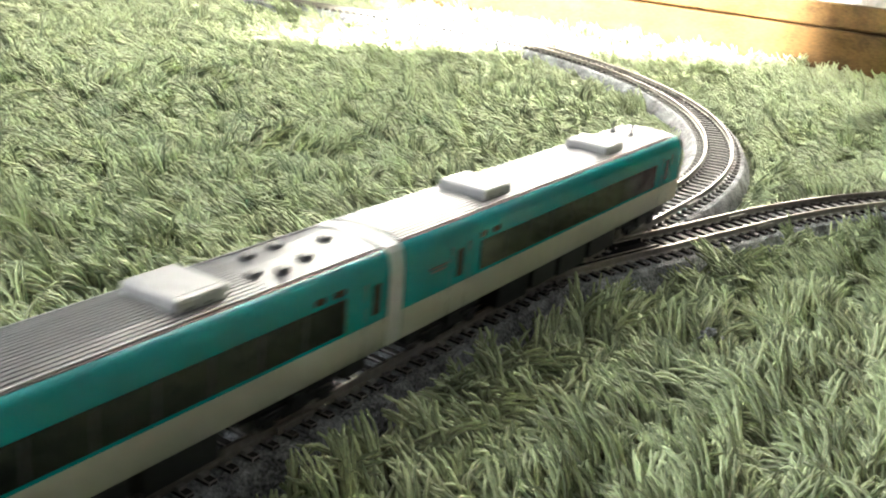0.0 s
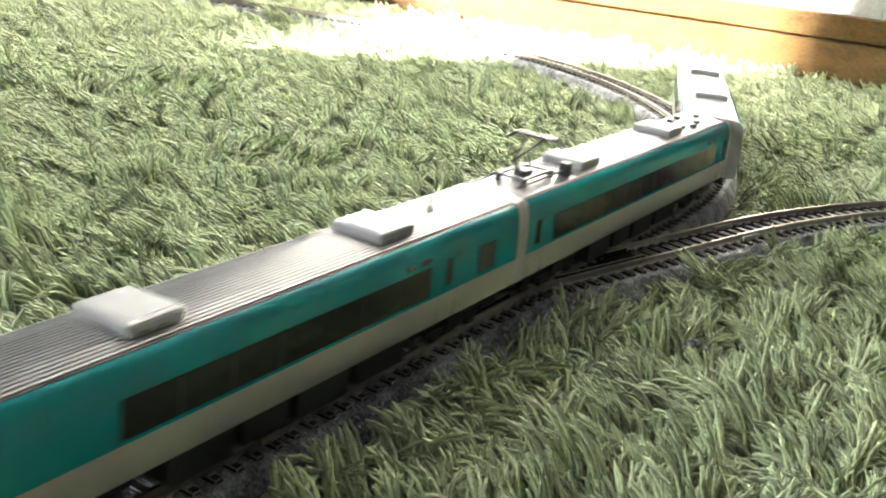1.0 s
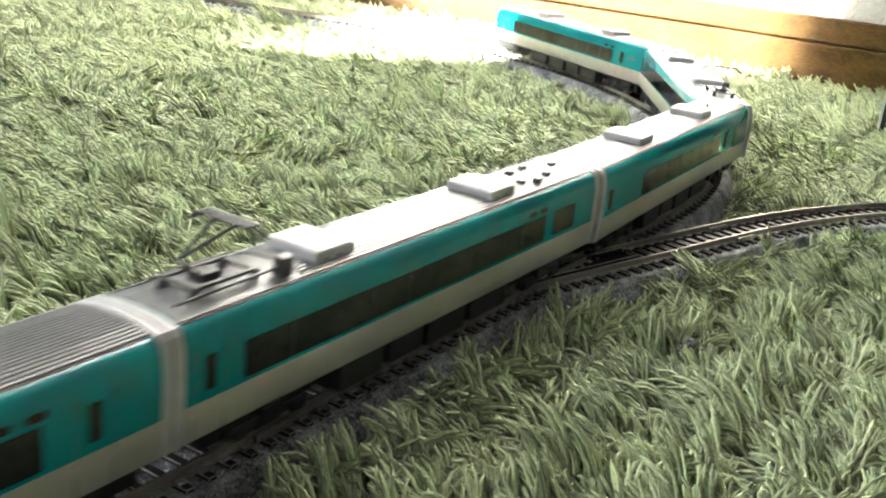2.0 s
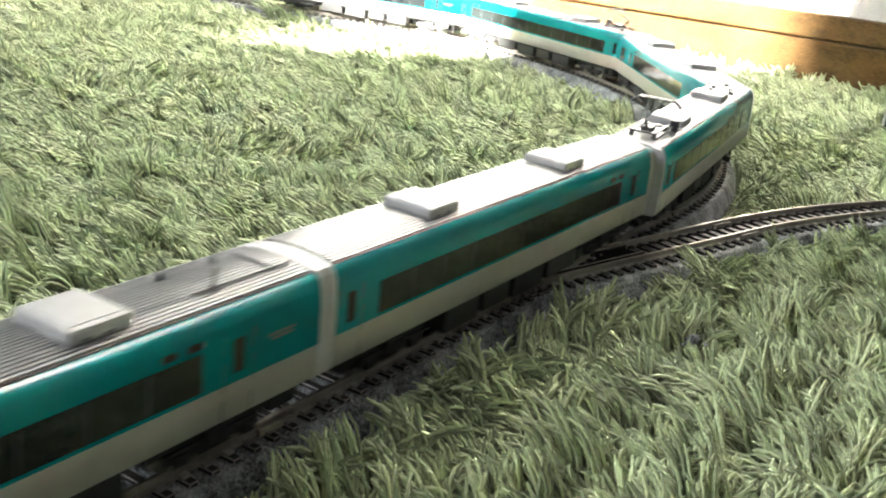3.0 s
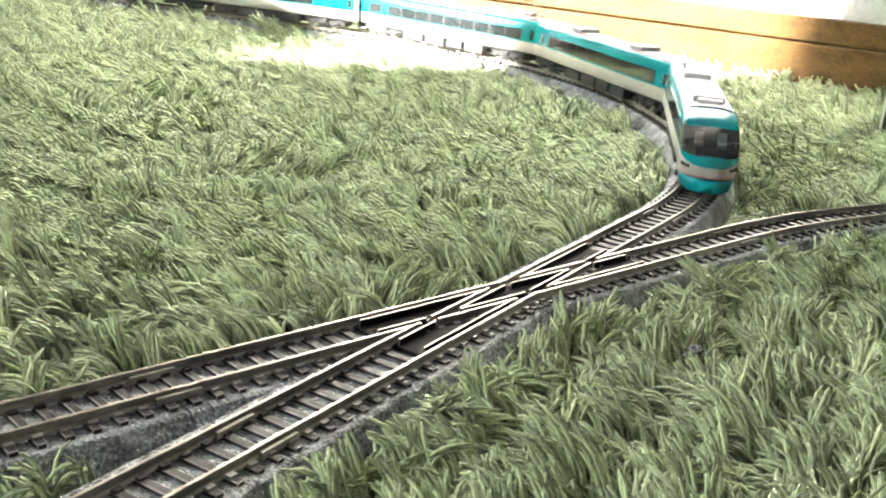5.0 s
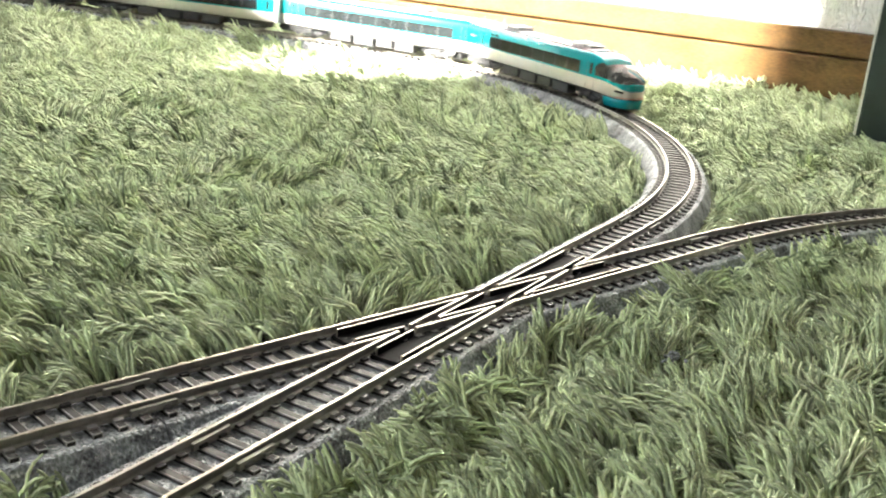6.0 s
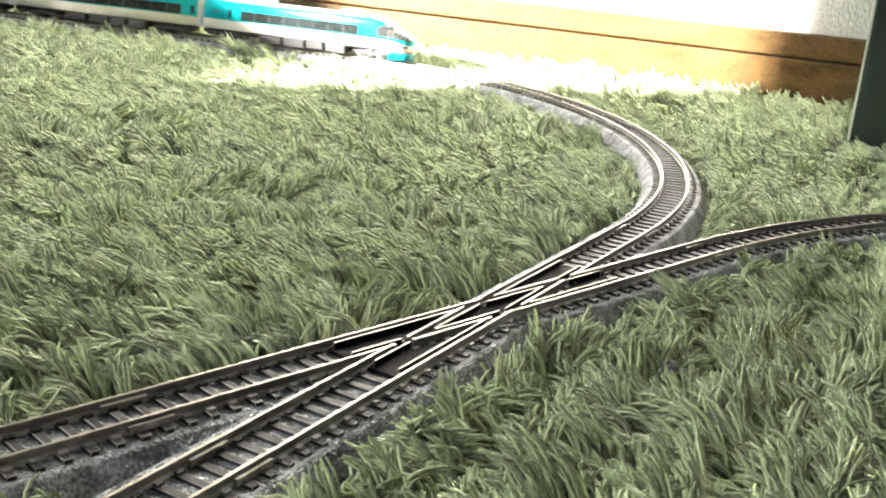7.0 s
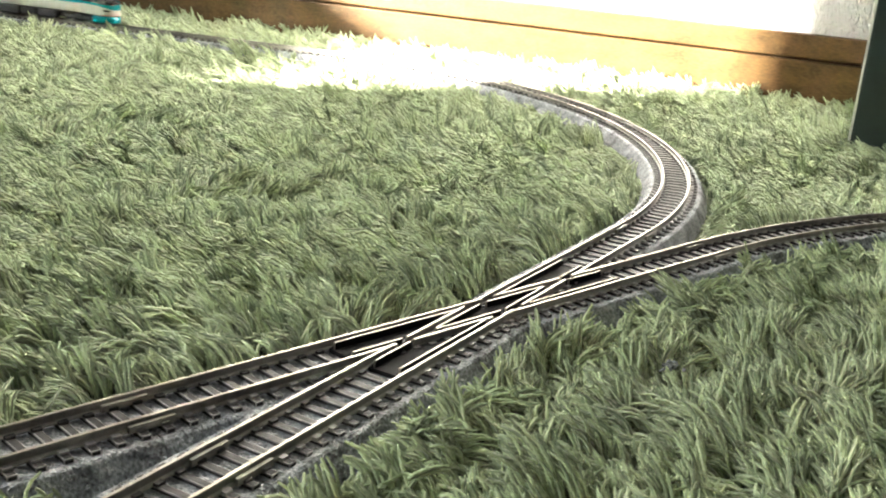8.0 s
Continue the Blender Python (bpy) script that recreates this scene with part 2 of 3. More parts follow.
def rail_profile(c):
    """Head, web and foot of a rail whose centre lies at offset c."""
    return [(c - 0.00075, -0.0021), (c - 0.00075, -0.0018), (c - 0.00022, -0.0015), (c - 0.00022, -0.0007), (c - 0.00036, -0.0005), (c - 0.00036, -0.00008), (c - 0.00026, 0.0),
            (c + 0.00026, 0.0), (c + 0.00036, -0.00008), (c + 0.00036, -0.0005), (c + 0.00022, -0.0007), (c + 0.00022, -0.0015), (c + 0.00075, -0.0018), (c + 0.00075, -0.0021)]


RAIL_MATS = [1, 1, 1, 1, 1, 0, 0, 0, 1, 1, 1, 1, 1, 1]
GAUGE = 0.0045 + 0.00036


def rail_spans(which, off, s0, s1, lo, hi):
    """The stretches of a rail left where the other track's flangeways (lo to hi from its centre) cut it."""
    spans, start, s = [], None, s0
    while s <= s1 + 1e-9:
        p = track_at(s, off, which)[0]
        o = abs(float(track_off(np.array(p.x), np.array(p.y), "A" if which == "B" else "B")))
        cut = lo < o < hi and abs(s) < HALF
        if not cut and start is None:
            start = s
        if cut and start is not None:
            spans.append((start, s))
            start = None
        s += 0.0004
    if start is not None:
        spans.append((start, s1))
    return [q for q in spans if q[1] - q[0] > 0.002]


bm = bmesh.new()
box(bm, -0.0009, 0.0009, -0.0082, 0.0082, -0.0034, -0.0019, 0.0002)
for y in (-GAUGE, GAUGE):
    for d in (-0.00125, 0.00125):
        n0 = len(bm.faces)
        box(bm, -0.00085, 0.00085, y + d - 0.0005, y + d + 0.0005, -0.0024, -0.0014)
        bm.faces.ensure_lookup_table()
        for f in bm.faces[n0:]:
            f.material_index = 1
SLEEPER_MESH = bpy.data.meshes.new("sleeper")
bm.to_mesh(SLEEPER_MESH)
bm.free()
SLEEPER_MESH.materials.append(M_SLEEPER)
SLEEPER_MESH.materials.append(M_CHAIR)


def sleepers(thing, which, s0, s1, skip=None):
    k = round((s1 - s0) / PITCH)
    for i in range(k):
        s = s0 + (i + 0.5) * (s1 - s0) / k
        if skip and skip[0] < s < skip[1]:
            continue
        p, a = track_at(s, 0, which)
        ob = new("sleeper", SLEEPER_MESH)
        ob.parent = thing
        ob.matrix_basis = Matrix.Translation((p.x, p.y, ZR - (0.00004 if which == "A" else 0))) @ Matrix.Rotation(math.pi / 2 - a, 4, "Z")


def joiners(thing, which, s):
    bm = bmesh.new()
    for o in (-GAUGE, GAUGE):
        p, a = track_at(s, o, which)
        m = Matrix.Translation((p.x, p.y, ZR)) @ Matrix.Rotation(math.pi / 2 - a, 4, "Z")
        for d in (-0.00095, 0.00095):
            box(bm, -0.0045, 0.0045, d - 0.0004, d + 0.0004, -0.0021, -0.0007, 0.0001, m)
    part("rail_joiner", bm, M_RAILSIDE, thing, "brown metal rail joiners")


def track_piece(name, label, which, s0, s1, drop=0.0):
    thing = tagged(new(name), label, "model track", group="model railway track")
    part("roadbed", sweep(bmesh.new(), which, s0 + 0.00015, s1 - 0.00015, BED, 0.006, drop), M_BALLAST, thing)
    for o in (-GAUGE, GAUGE):
        part("rail", sweep(bmesh.new(), which, s0 + 0.0001, s1 - 0.0001, rail_profile(o), 0.006, mats=RAIL_MATS), [M_RAIL, M_RAILSIDE], thing)
    sleepers(thing, which, s0, s1)
    joiners(thing, which, s0)
    return thing


# the crossing: two straight routes at fifteen degrees
cross = tagged(new("crossing_track"), "grey ballasted diamond crossing with shiny rails and black frogs", "model track", group="model railway track")
for w, drop in (("B", 0.0), ("A", 0.00022)):
    part("roadbed", sweep(bmesh.new(), w, -HALF + 0.00015, HALF - 0.00015, BED, 0.2, drop), M_BALLAST, cross)
    for o in (-GAUGE, GAUGE):
        for a, b in rail_spans(w, o, -HALF, HALF, 0.0032, 0.0045):
            part("rail", sweep(bmesh.new(), w, a, b, rail_profile(o), 0.2, 0.00003 if w == "A" else 0, RAIL_MATS), [M_RAIL, M_RAILSIDE], cross)
    for o, a, b in ((-0.0030, -0.0455, 0.0455), (0.0030, -0.0455, 0.0455)):
        for c, d in rail_spans(w, o, a, b, 0.0027, 0.0054):
            g = [(o - 0.00024, -0.0021), (o - 0.00024, -0.0001), (o - 0.00016, 0.0), (o + 0.00016, 0.0), (o + 0.00024, -0.0001), (o + 0.00024, -0.0021)]
            part("check_rail", sweep(bmesh.new(), w, c, d, g, 0.2, 0.0001 if w == "A" else 0.00006, [1, 0, 0, 0, 1, 1]), [M_RAIL, M_FROG], cross, "bright-topped check rail")
    deck = [(-0.0041, -0.0026), (-0.0041, -0.0016), (0.0041, -0.0016), (0.0041, -0.0026)]
    part("frog_plate", sweep(bmesh.new(), w, -0.046, 0.046, deck, 0.2, 0.00008 if w == "A" else 0), M_FROG, cross, "black plastic frog plate")
    sleepers(cross, w, -HALF, HALF)
    joiners(cross, w, -HALF)

ARC = RB * math.pi / 4
BEND = HALF + LOOP * RB
for s0, s1 in ((HALF, HALF + ARC), (HALF + ARC, HALF + 2 * ARC), (HALF + 2 * ARC, BEND)):
    track_piece("curved_track", "curved grey ballasted track on the shaggy rug", "B", s0, s1)
for i in range(4):
    track_piece("straight_track", "straight grey ballasted track along the skirting", "B", BEND + 0.248 * i, BEND + 0.248 * (i + 1))
track_piece("curved_track", "curved grey ballasted track on the shaggy rug", "A", HALF, HALF + RA * math.pi / 4, 0.00022)
track_piece("straight_track", "straight grey ballasted track on the shaggy rug", "B", -HALF - 0.186, -HALF)
track_piece("straight_track", "straight grey ballasted track on the shaggy rug", "A", -HALF - 0.186, -HALF, 0.00022)
track_piece("straight_track", "straight grey ballasted track on the shaggy rug", "B", -HALF - 0.434, -HALF - 0.186)

# ---- the train: six cars, the last with a streamlined nose pointing back ----
HW, ZB, BELT, WB, ZT = 0.00975, 0.0067, 0.0130, 0.0136, 0.0255
BODY_L = 0.1356
LINK = 0.1400                 # from one joint to the next
NOSE = 0.0722                 # from the last car's middle to its tip
BOGIE = 0.047


def curve_of(table, u):
    xs, ys = zip(*table)
    return float(np.interp(u, xs, ys))


def ring(w, zb, belt, wb, zt):
    """Half a body section from the middle of the underside over the side to the ridge: (y, z)."""
    h = zt - wb
    return [(0, zb), (w * 0.90, zb), (w * 0.985, zb + 0.0005), (w, belt), (w, wb), (w * 0.994, wb + h * 0.24), (w * 0.985, wb + h * 0.46), (w * 0.972, wb + h * 0.60), (w * 0.955, wb + h * 0.72), (w * 0.905, wb + h * 0.85), (w * 0.82, wb + h * 0.925), (w * 0.42, wb + h * 0.985), (0, zt)]


def loft(bm, stations, keep):
    """Skin between sections; keep(i, j) gives the material of a face, or None for no face."""
    rows = []
    for x, half in stations:
        right = [bm.verts.new((x, -y, z)) for y, z in half]
        left = [right[0]] + [bm.verts.new((x, y, z)) for y, z in half[1:-1]] + [right[-1]]
        rows.append((right, left))
    n = len(stations[0][1])
    for i in range(len(stations) - 1):
        for side in (0, 1):
            a, b = rows[i][side], rows[i + 1][side]
            for j in range(n - 1):
                k = keep(i, j)
                if isinstance(k, tuple):      # a cell cut along its diagonal: lower and upper half
                    for half, verts in zip(k, ((a[j], b[j], a[j + 1]), (b[j], b[j + 1], a[j + 1]))):
                        if half is not None:
                            bm.faces.new(verts).material_index = half
                elif k is not None:
                    bm.faces.new((a[j], b[j], b[j + 1], a[j + 1])).material_index = k
    return rows


def cap(bm, row, index):
    right, left = row
    bm.faces.new(right + left[-2:0:-1]).material_index = index


NOSE_ZT = ((0, .0127), (.0003, .0131), (.0006, .0134), (.0020, .0143), (.0068, .0171), (.0120, .0198), (.0145, .0209), (.0152, .0218), (.0162, .0226), (.0178, .0236), (.0210, .0245), (.0245, .0251), (.028, .0255))
NOSE_ZB = ((0, .0057), (.004, .0056), (.015, .0062), (.026, ZB))
NOSE_BELT = ((0, .0097), (.0006, .0098), (.0020, .0103), (.0048, .0114), (.0092, .0124), (.016, .0129), (.024, BELT))
NOSE_WB = ((0, .0126), (.0003, .0129), (.0006, .0131), (.0060, .0134), (.0130, .0143), (.0210, .0146), (.0265, WB))


def nose_w(u):
    """Half the width: a rounded bullet in plan."""
    p = max(0.0, 1 - u / 0.0095)
    return max(0.00002, 0.0095 * (1 - p ** 2.3) ** 0.435) + 0.00025 * min(1.0, u / 0.024)


def nose_ring(u):
    return ring(nose_w(u), curve_of(NOSE_ZB, u), curve_of(NOSE_BELT, u), curve_of(NOSE_WB, u), curve_of(NOSE_ZT, u))


def ribbed_roof(bm, x0, x1, ribs):
    """The grey roof skin with raised lengthwise ribs."""
    prof, w = [], HW * 0.77
    h = ZT - WB
    def top(y):
        return curve_of(((0, ZT + 0.00015), (HW * 0.42, WB + h * 0.985 + 0.00015), (HW * 0.83, WB + h * 0.925 + 0.00012)), abs(y))
    if ribs:
        n = 19
        for i in range(n):
            c = -w * 0.92 + 2 * w * 0.92 * i / (n - 1)
            prof += [(c - 0.00032, 0), (c - 0.00028, 0.00022), (c + 0.00028, 0.00022), (c + 0.00032, 0)]
        prof = [(-w, 0)] + prof + [(w, 0)]
    else:
        prof = [(-w, 0), (-w * 0.5, 0), (0, 0), (w * 0.5, 0), (w, 0)]
    pts = [(y, top(y) + d) for y, d in prof]
    rows = [[bm.verts.new((x, y, z)) for y, z in pts] + [bm.verts.new((x, w, 0.0236)), bm.verts.new((x, -w, 0.0236))] for x in (x0, x1)]
    n = len(rows[0])
    for j in range(n):
        bm.faces.new((rows[0][j], rows[1][j], rows[1][(j + 1) % n], rows[0][(j + 1) % n]))
    bm.faces.new(rows[0][::-1])
    bm.faces.new(rows[1])
    bmesh.ops.recalc_face_normals(bm, faces=bm.faces[:])
    return bm


def side_y(z):
    half = ring(HW, ZB, BELT, WB, ZT)
    return curve_of([(b, a) for a, b in half[2:11]], z)


def side_panel(x0, x1, z0, z1, side, proud=0.00012, deep=0.0006, corner=0.0003):
    """A slab that follows the body side, with clipped corners."""
    bm = bmesh.new()
    c = corner
    outline = [(x0 + c, z0), (x1 - c, z0), (x1, z0 + c), (x1, (z0 + z1) / 2), (x1, z1 - c), (x1 - c, z1), (x0 + c, z1), (x0, z1 - c), (x0, (z0 + z1) / 2), (x0, z0 + c)]
    front = [bm.verts.new((x, side * (side_y(z) + proud), z)) for x, z in outline]
    back = [bm.verts.new((x, side * (side_y(z) - deep), z)) for x, z in outline]
    n = len(outline)
    bm.faces.new([front[i] for i in (0, 1, 2, 3, 8, 9)])
    bm.faces.new([front[i] for i in (3, 4, 5, 6, 7, 8)])
    for i in range(n):
        bm.faces.new((front[i], front[(i + 1) % n], back[(i + 1) % n], back[i]))
    bmesh.ops.recalc_face_normals(bm, faces=bm.faces[:])
    return bm


def cooler(parent, x, notched=False):
    """A roof air conditioner: rounded box on feet with a cover line."""
    bm = bmesh.new()
    box(bm, x - 0.0052, x + 0.0052, -0.0056, 0.0056, ZT - 0.0006, ZT + 0.0020, 0.0006)
    ac = part("air_conditioner", bm, M_AC, parent, "pale grey roof air conditioner", smooth=False)
    bm = bmesh.new()
    box(bm, x - 0.0042, x + 0.0042, -0.0045, 0.0045, ZT + 0.00195, ZT + 0.0021, 0.00005)
    part("cover", bm, M_AC, ac)
    for side in (-1, 1):
        bm = bmesh.new()
        for d in (-0.0026, 0.0010):
            box(bm, x + d - 0.0005, x + d + 0.0005, side * 0.00555 - 0.0001, side * 0.00555 + 0.0001, ZT + 0.0001, ZT + 0.0005)
        part("side_slot", bm, M_IRON, ac, "small dark slots")
    if notched:
        bm = bmesh.new()
        box(bm, x - 0.0094, x - 0.0058, -0.0045, 0.0045, ZT - 0.0004, ZT + 0.0014, 0.0004)
        part("front_fairing", bm, M_AC, ac)


def antenna(parent, x, y):
    bm = bmesh.new()
    bmesh.ops.create_cone(bm, cap_ends=True, segments=10, radius1=0.0009, radius2=0.0004, depth=0.0012, matrix=Matrix.Translation((x, y, ZT + 0.0005)))
    rod(bm, (x, y, ZT + 0.001), (x + 0.0003, y, ZT + 0.0034), 0.00022)
    part("antenna", bm, M_IRON, parent, "small dark roof antenna")


def pantograph(parent, x):
    """Single-arm pantograph on four insulators, raised."""
    z = ZT + 0.0002
    pg = part("pantograph", box(box(bmesh.new(), x - 0.0075, x + 0.0065, -0.0036, -0.0029, z + 0.0011, z + 0.0016), x - 0.0075, x + 0.0065, 0.0029, 0.0036, z + 0.0011, z + 0.0016), M_IRON, parent, "dark grey raised pantograph")
    bm = bmesh.new()
    for dx in (-0.0068, 0.0058):
        for y in (-0.00325, 0.00325):
            bmesh.ops.create_cone(bm, cap_ends=True, segments=10, radius1=0.0008, radius2=0.0006, depth=0.0013, matrix=Matrix.Translation((x + dx, y, z + 0.0005)))
        box(bm, x + dx - 0.0004, x + dx + 0.0004, -0.0040, 0.0040, z + 0.0010, z + 0.0015)
    box(bm, x - 0.0035, x + 0.0005, -0.0016, 0.0016, z + 0.0006, z + 0.0022, 0.0003)
    part("insulator_base", bm, M_IRON, pg)
    bm = bmesh.new()
    rod(bm, (x - 0.003, 0, z + 0.0018), (x - 0.0070, 0, z + 0.0050), 0.0004)
    rod(bm, (x - 0.0045, -0.0006, z + 0.0016), (x - 0.0072, -0.0004, z + 0.0046), 0.00022)
    part("lower_arm", bm, M_IRON, pg)
    bm = bmesh.new()
    rod(bm, (x - 0.0070, 0, z + 0.0050), (x + 0.0030, 0.0022, z + 0.0090), 0.00028)
    rod(bm, (x - 0.0070, 0, z + 0.0050), (x + 0.0030, -0.0022, z + 0.0090), 0.00028)
    part("upper_arm", bm, M_IRON, pg)
    bm = bmesh.new()
    for dx in (0.0022, 0.0040):
        box(bm, x + dx - 0.0004, x + dx + 0.0004, -0.0052, 0.0052, z + 0.0090, z + 0.0095)
        for s in (-1, 1):
            rod(bm, (x + dx, s * 0.0052, z + 0.0092), (x + dx, s * 0.0072, z + 0.0076), 0.00025)
    box(bm, x + 0.0024, x + 0.0038, -0.0024, -0.0018, z + 0.0088, z + 0.0092)
    box(bm, x + 0.0024, x + 0.0038, 0.0018, 0.0024, z + 0.0088, z + 0.0092)
    part("collector_head", bm, M_IRON, pg)
    # high voltage gear beside it
    gear = part("roof_gear", box(bmesh.new(), x + 0.0098, x + 0.0122, -0.0058, -0.0034, ZT - 0.0004, ZT + 0.0030, 0.0004), M_IRON, parent, "dark roof switch gear")
    bm = bmesh.new()
    rod(bm, (x + 0.011, -0.0042, ZT + 0.0010), (x - 0.012, -0.0048, ZT + 0.0010), 0.00025)
    rod(bm, (x - 0.008, 0.0052, ZT + 0.0009), (x + 0.010, 0.0056, ZT + 0.0009), 0.00025)
    part("roof_cable", bm, M_IRON, gear)


def bogie(parent, x):
    ob = new("bogie")
    ob.parent = parent
    ob.location = (x, 0, 0)
    bm = bmesh.new()
    for s in (-1, 1):
        box(bm, -0.0100, 0.0100, s * 0.0072 - 0.0005, s * 0.0072 + 0.0005, 0.0024, 0.0042, 0.0003)
        for d in (-0.0070, 0.0070):
            box(bm, d - 0.0016, d + 0.0016, s * 0.0076 - 0.0006, s * 0.0076 + 0.0006, 0.0018, 0.0038, 0.0003)
        box(bm, -0.0025, 0.0025, s * 0.0077 - 0.0005, s * 0.0077 + 0.0005, 0.0028, 0.0056, 0.0003)
    box(bm, -0.0125, 0.0125, -0.0067, 0.0067, 0.0036, 0.0060, 0.0003)
    box(bm, -0.0030, 0.0030, -0.0070, 0.0070, 0.0012, 0.0072, 0.0003)
    part("bogie_frame", bm, M_BLACK, ob)
    for d in (-0.0070, 0.0070):
        bm = bmesh.new()
        for s in (-1, 1):
            rod(bm, (d, s * 0.0041, 0.0028), (d, s * 0.0055, 0.0028), 0.0028, 18)
            rod(bm, (d, s * 0.0036, 0.0028), (d, s * 0.0041, 0.0028), 0.0034, 18)
        rod(bm, (d, -0.0036, 0.0028), (d, 0.0036, 0.0028), 0.0006)
        part("wheelset", bm, M_STEEL, ob)
    return ob


def train_car(kind, strips, doors, squares, coolers=(0.0275, -0.0300), panto=None, vents=(), antennas=(), logos=(), label=""):
    car = tagged(new("train_car"), label, "train car", group="cars of the model train")
    h = BODY_L / 2
    mats = [M_TEAL, M_CREAM, M_BLACK, M_GLASS]
    skin = lambda i, j: 2 if j < 2 else 1 if j == 2 else 0
    if kind == "nose":
        us = [0.0, 0.0001, 0.0003, 0.0006, 0.0012, 0.0020, 0.0032, 0.0048, 0.0068, 0.0092, 0.0120, 0.0145, 0.0152, 0.0162, 0.0178, 0.0195, 0.0210, 0.0225, 0.0245, 0.027]
        st = [(-NOSE + u, nose_ring(u)) for u in us] + [(h, ring(HW, ZB, BELT, WB, ZT))]
        def glazed(i, j):
            """1: glass, 0: body, 2: the lower half of the cell is glass."""
            if j < 4 or i < 3:
                return 0
            if j == 4:
                return 1 if i < 16 else 0
            if j >= 10:
                return 1 if i < 11 else 0
            edge = 16 if j < 6 else 15 if j == 6 else 14 if j == 7 else 13 if j == 8 else 11
            return 1 if i < edge else 2 if i == edge else 0
        bm = bmesh.new()
        rows = loft(bm, st, lambda i, j: (skin(i, j), None, (None, skin(i, j)))[glazed(i, j)])
        cap(bm, rows[-1], 0)
        bmesh.ops.recalc_face_normals(bm, faces=bm.faces[:])
        body = part("body", bm, mats, car, "teal over ivory body shell", smooth=True)
        bm = bmesh.new()
        loft(bm, st, lambda i, j: (None, 0, (0, None))[glazed(i, j)])
        bmesh.ops.delete(bm, geom=[v for v in bm.verts if not v.link_faces], context="VERTS")
        bmesh.ops.recalc_face_normals(bm, faces=bm.faces[:])
        part("windscreen", bm, M_SCREEN, car, "wide wrap-around dark windscreen", smooth=True)
        # cab behind the glass
        cab = part("cab_lining", box(box(bmesh.new(), -NOSE + 0.0216, -NOSE + 0.0221, -0.0088, 0.0088, 0.0125, 0.0228), -NOSE + 0.0030, -NOSE + 0.0216, -0.0058, 0.0058, 0.0110, 0.0126), M_CAB, car, "dark cab lining behind the windscreen")
        part("dashboard", box(box(bmesh.new(), -NOSE + 0.0048, -NOSE + 0.0066, -0.0050, 0.0050, 0.0125, 0.0145, 0.0004), -NOSE + 0.0050, -NOSE + 0.0062, -0.0042, -0.0012, 0.0145, 0.0153, 0.0003), M_CAB, cab)
        for y in (-0.0040, 0.0036):
            part("seat", box(box(bmesh.new(), -NOSE + 0.0152, -NOSE + 0.0164, y - 0.0014, y + 0.0014, 0.0126, 0.0180, 0.0004), -NOSE + 0.0128, -NOSE + 0.0152, y - 0.0014, y + 0.0014, 0.0126, 0.0143, 0.0003), M_SEAT, cab, "pale cab seat")
        # front skirt
        bm = bmesh.new()
        us2 = [0.0003, 0.0006, 0.0012, 0.0026, 0.0045, 0.008, 0.012, 0.0135]
        st2 = []
        for u in us2:
            w = nose_w(u) * 0.95
            st2.append((-NOSE + u, [(0, 0.0012), (w * 0.86, 0.0012), (w * 0.93, 0.0018), (w * 0.98, 0.0040), (w, 0.0058), (0, 0.0059)]))
        rows = loft(bm, st2, lambda i, j: 0)
        cap(bm, rows[0], 0)
        cap(bm, rows[-1], 0)
        bmesh.ops.recalc_face_normals(bm, faces=bm.faces[:])
        part("skirt", bm, M_TEAL, car, "teal front skirt", smooth=True)
        for s in (-1, 1):
            bm = bmesh.new()
            pts = []
            for u in (0.0020, 0.0030, 0.0042, 0.0056):
                y = nose_w(u)
                pts.append(Vector((-NOSE + u, s * (y + 0.0000), 0.0090 + u * 0.10)))
            for a, b in zip(pts, pts[1:]):
                rod(bm, a, b, 0.00055, 8)
            part("headlight", bm, M_GLASS, car, "dark slanted headlight")
        bm = bmesh.new()
        pts = []
        for s in (-1, 1):
            seq = [Vector((-NOSE + u, s * (nose_w(u) * 1.0), 0.0066)) for u in (0.00002, 0.0002, 0.0005, 0.001, 0.002, 0.0035, 0.006)]
            for a, b in zip(seq, seq[1:]):
                rod(bm, a, b, 0.00014, 6)
        part("red_stripe", bm, M_RED, car, "thin red stripe under the headlights")
        roof_x0 = -0.0460
    else:
        st = [(-h, ring(HW * 0.99, ZB, BELT, WB, ZT - 0.0001)), (-h + 0.0004, ring(HW, ZB, BELT, WB, ZT)), (0, ring(HW, ZB, BELT, WB, ZT)), (h - 0.0004, ring(HW, ZB, BELT, WB, ZT)), (h, ring(HW * 0.99, ZB, BELT, WB, ZT - 0.0001))]
        if kind == "cab":
            st = st[:3] + [(h - 0.004, ring(HW, ZB, BELT, WB, ZT)), (h - 0.001, ring(HW * 0.97, ZB, BELT, WB, ZT - 0.0006)), (h, ring(HW * 0.90, ZB, BELT, WB, ZT - 0.0016))]
        bm = bmesh.new()
        rows = loft(bm, st, skin)
        cap(bm, rows[0], 0)
        cap(bm, rows[-1], 0)
        for e in bm.edges:
            if e.calc_face_angle(0.0) > 0.7:
                e.smooth = False
        bmesh.ops.recalc_face_normals(bm, faces=bm.faces[:])
        part("body", bm, mats, car, "teal over ivory body shell", smooth=True)
        roof_x0 = -h + 0.0006
    roof_x1 = h - (0.006 if kind == "cab" else 0.0006)
    cut_front = 0.0395 if vents else roof_x1
    cut_rear = -0.0395 if panto is not None else roof_x0
    roof = part("roof", ribbed_roof(bmesh.new(), cut_rear, cut_front, True), M_ROOF, car, "grey roof with lengthwise ribs")
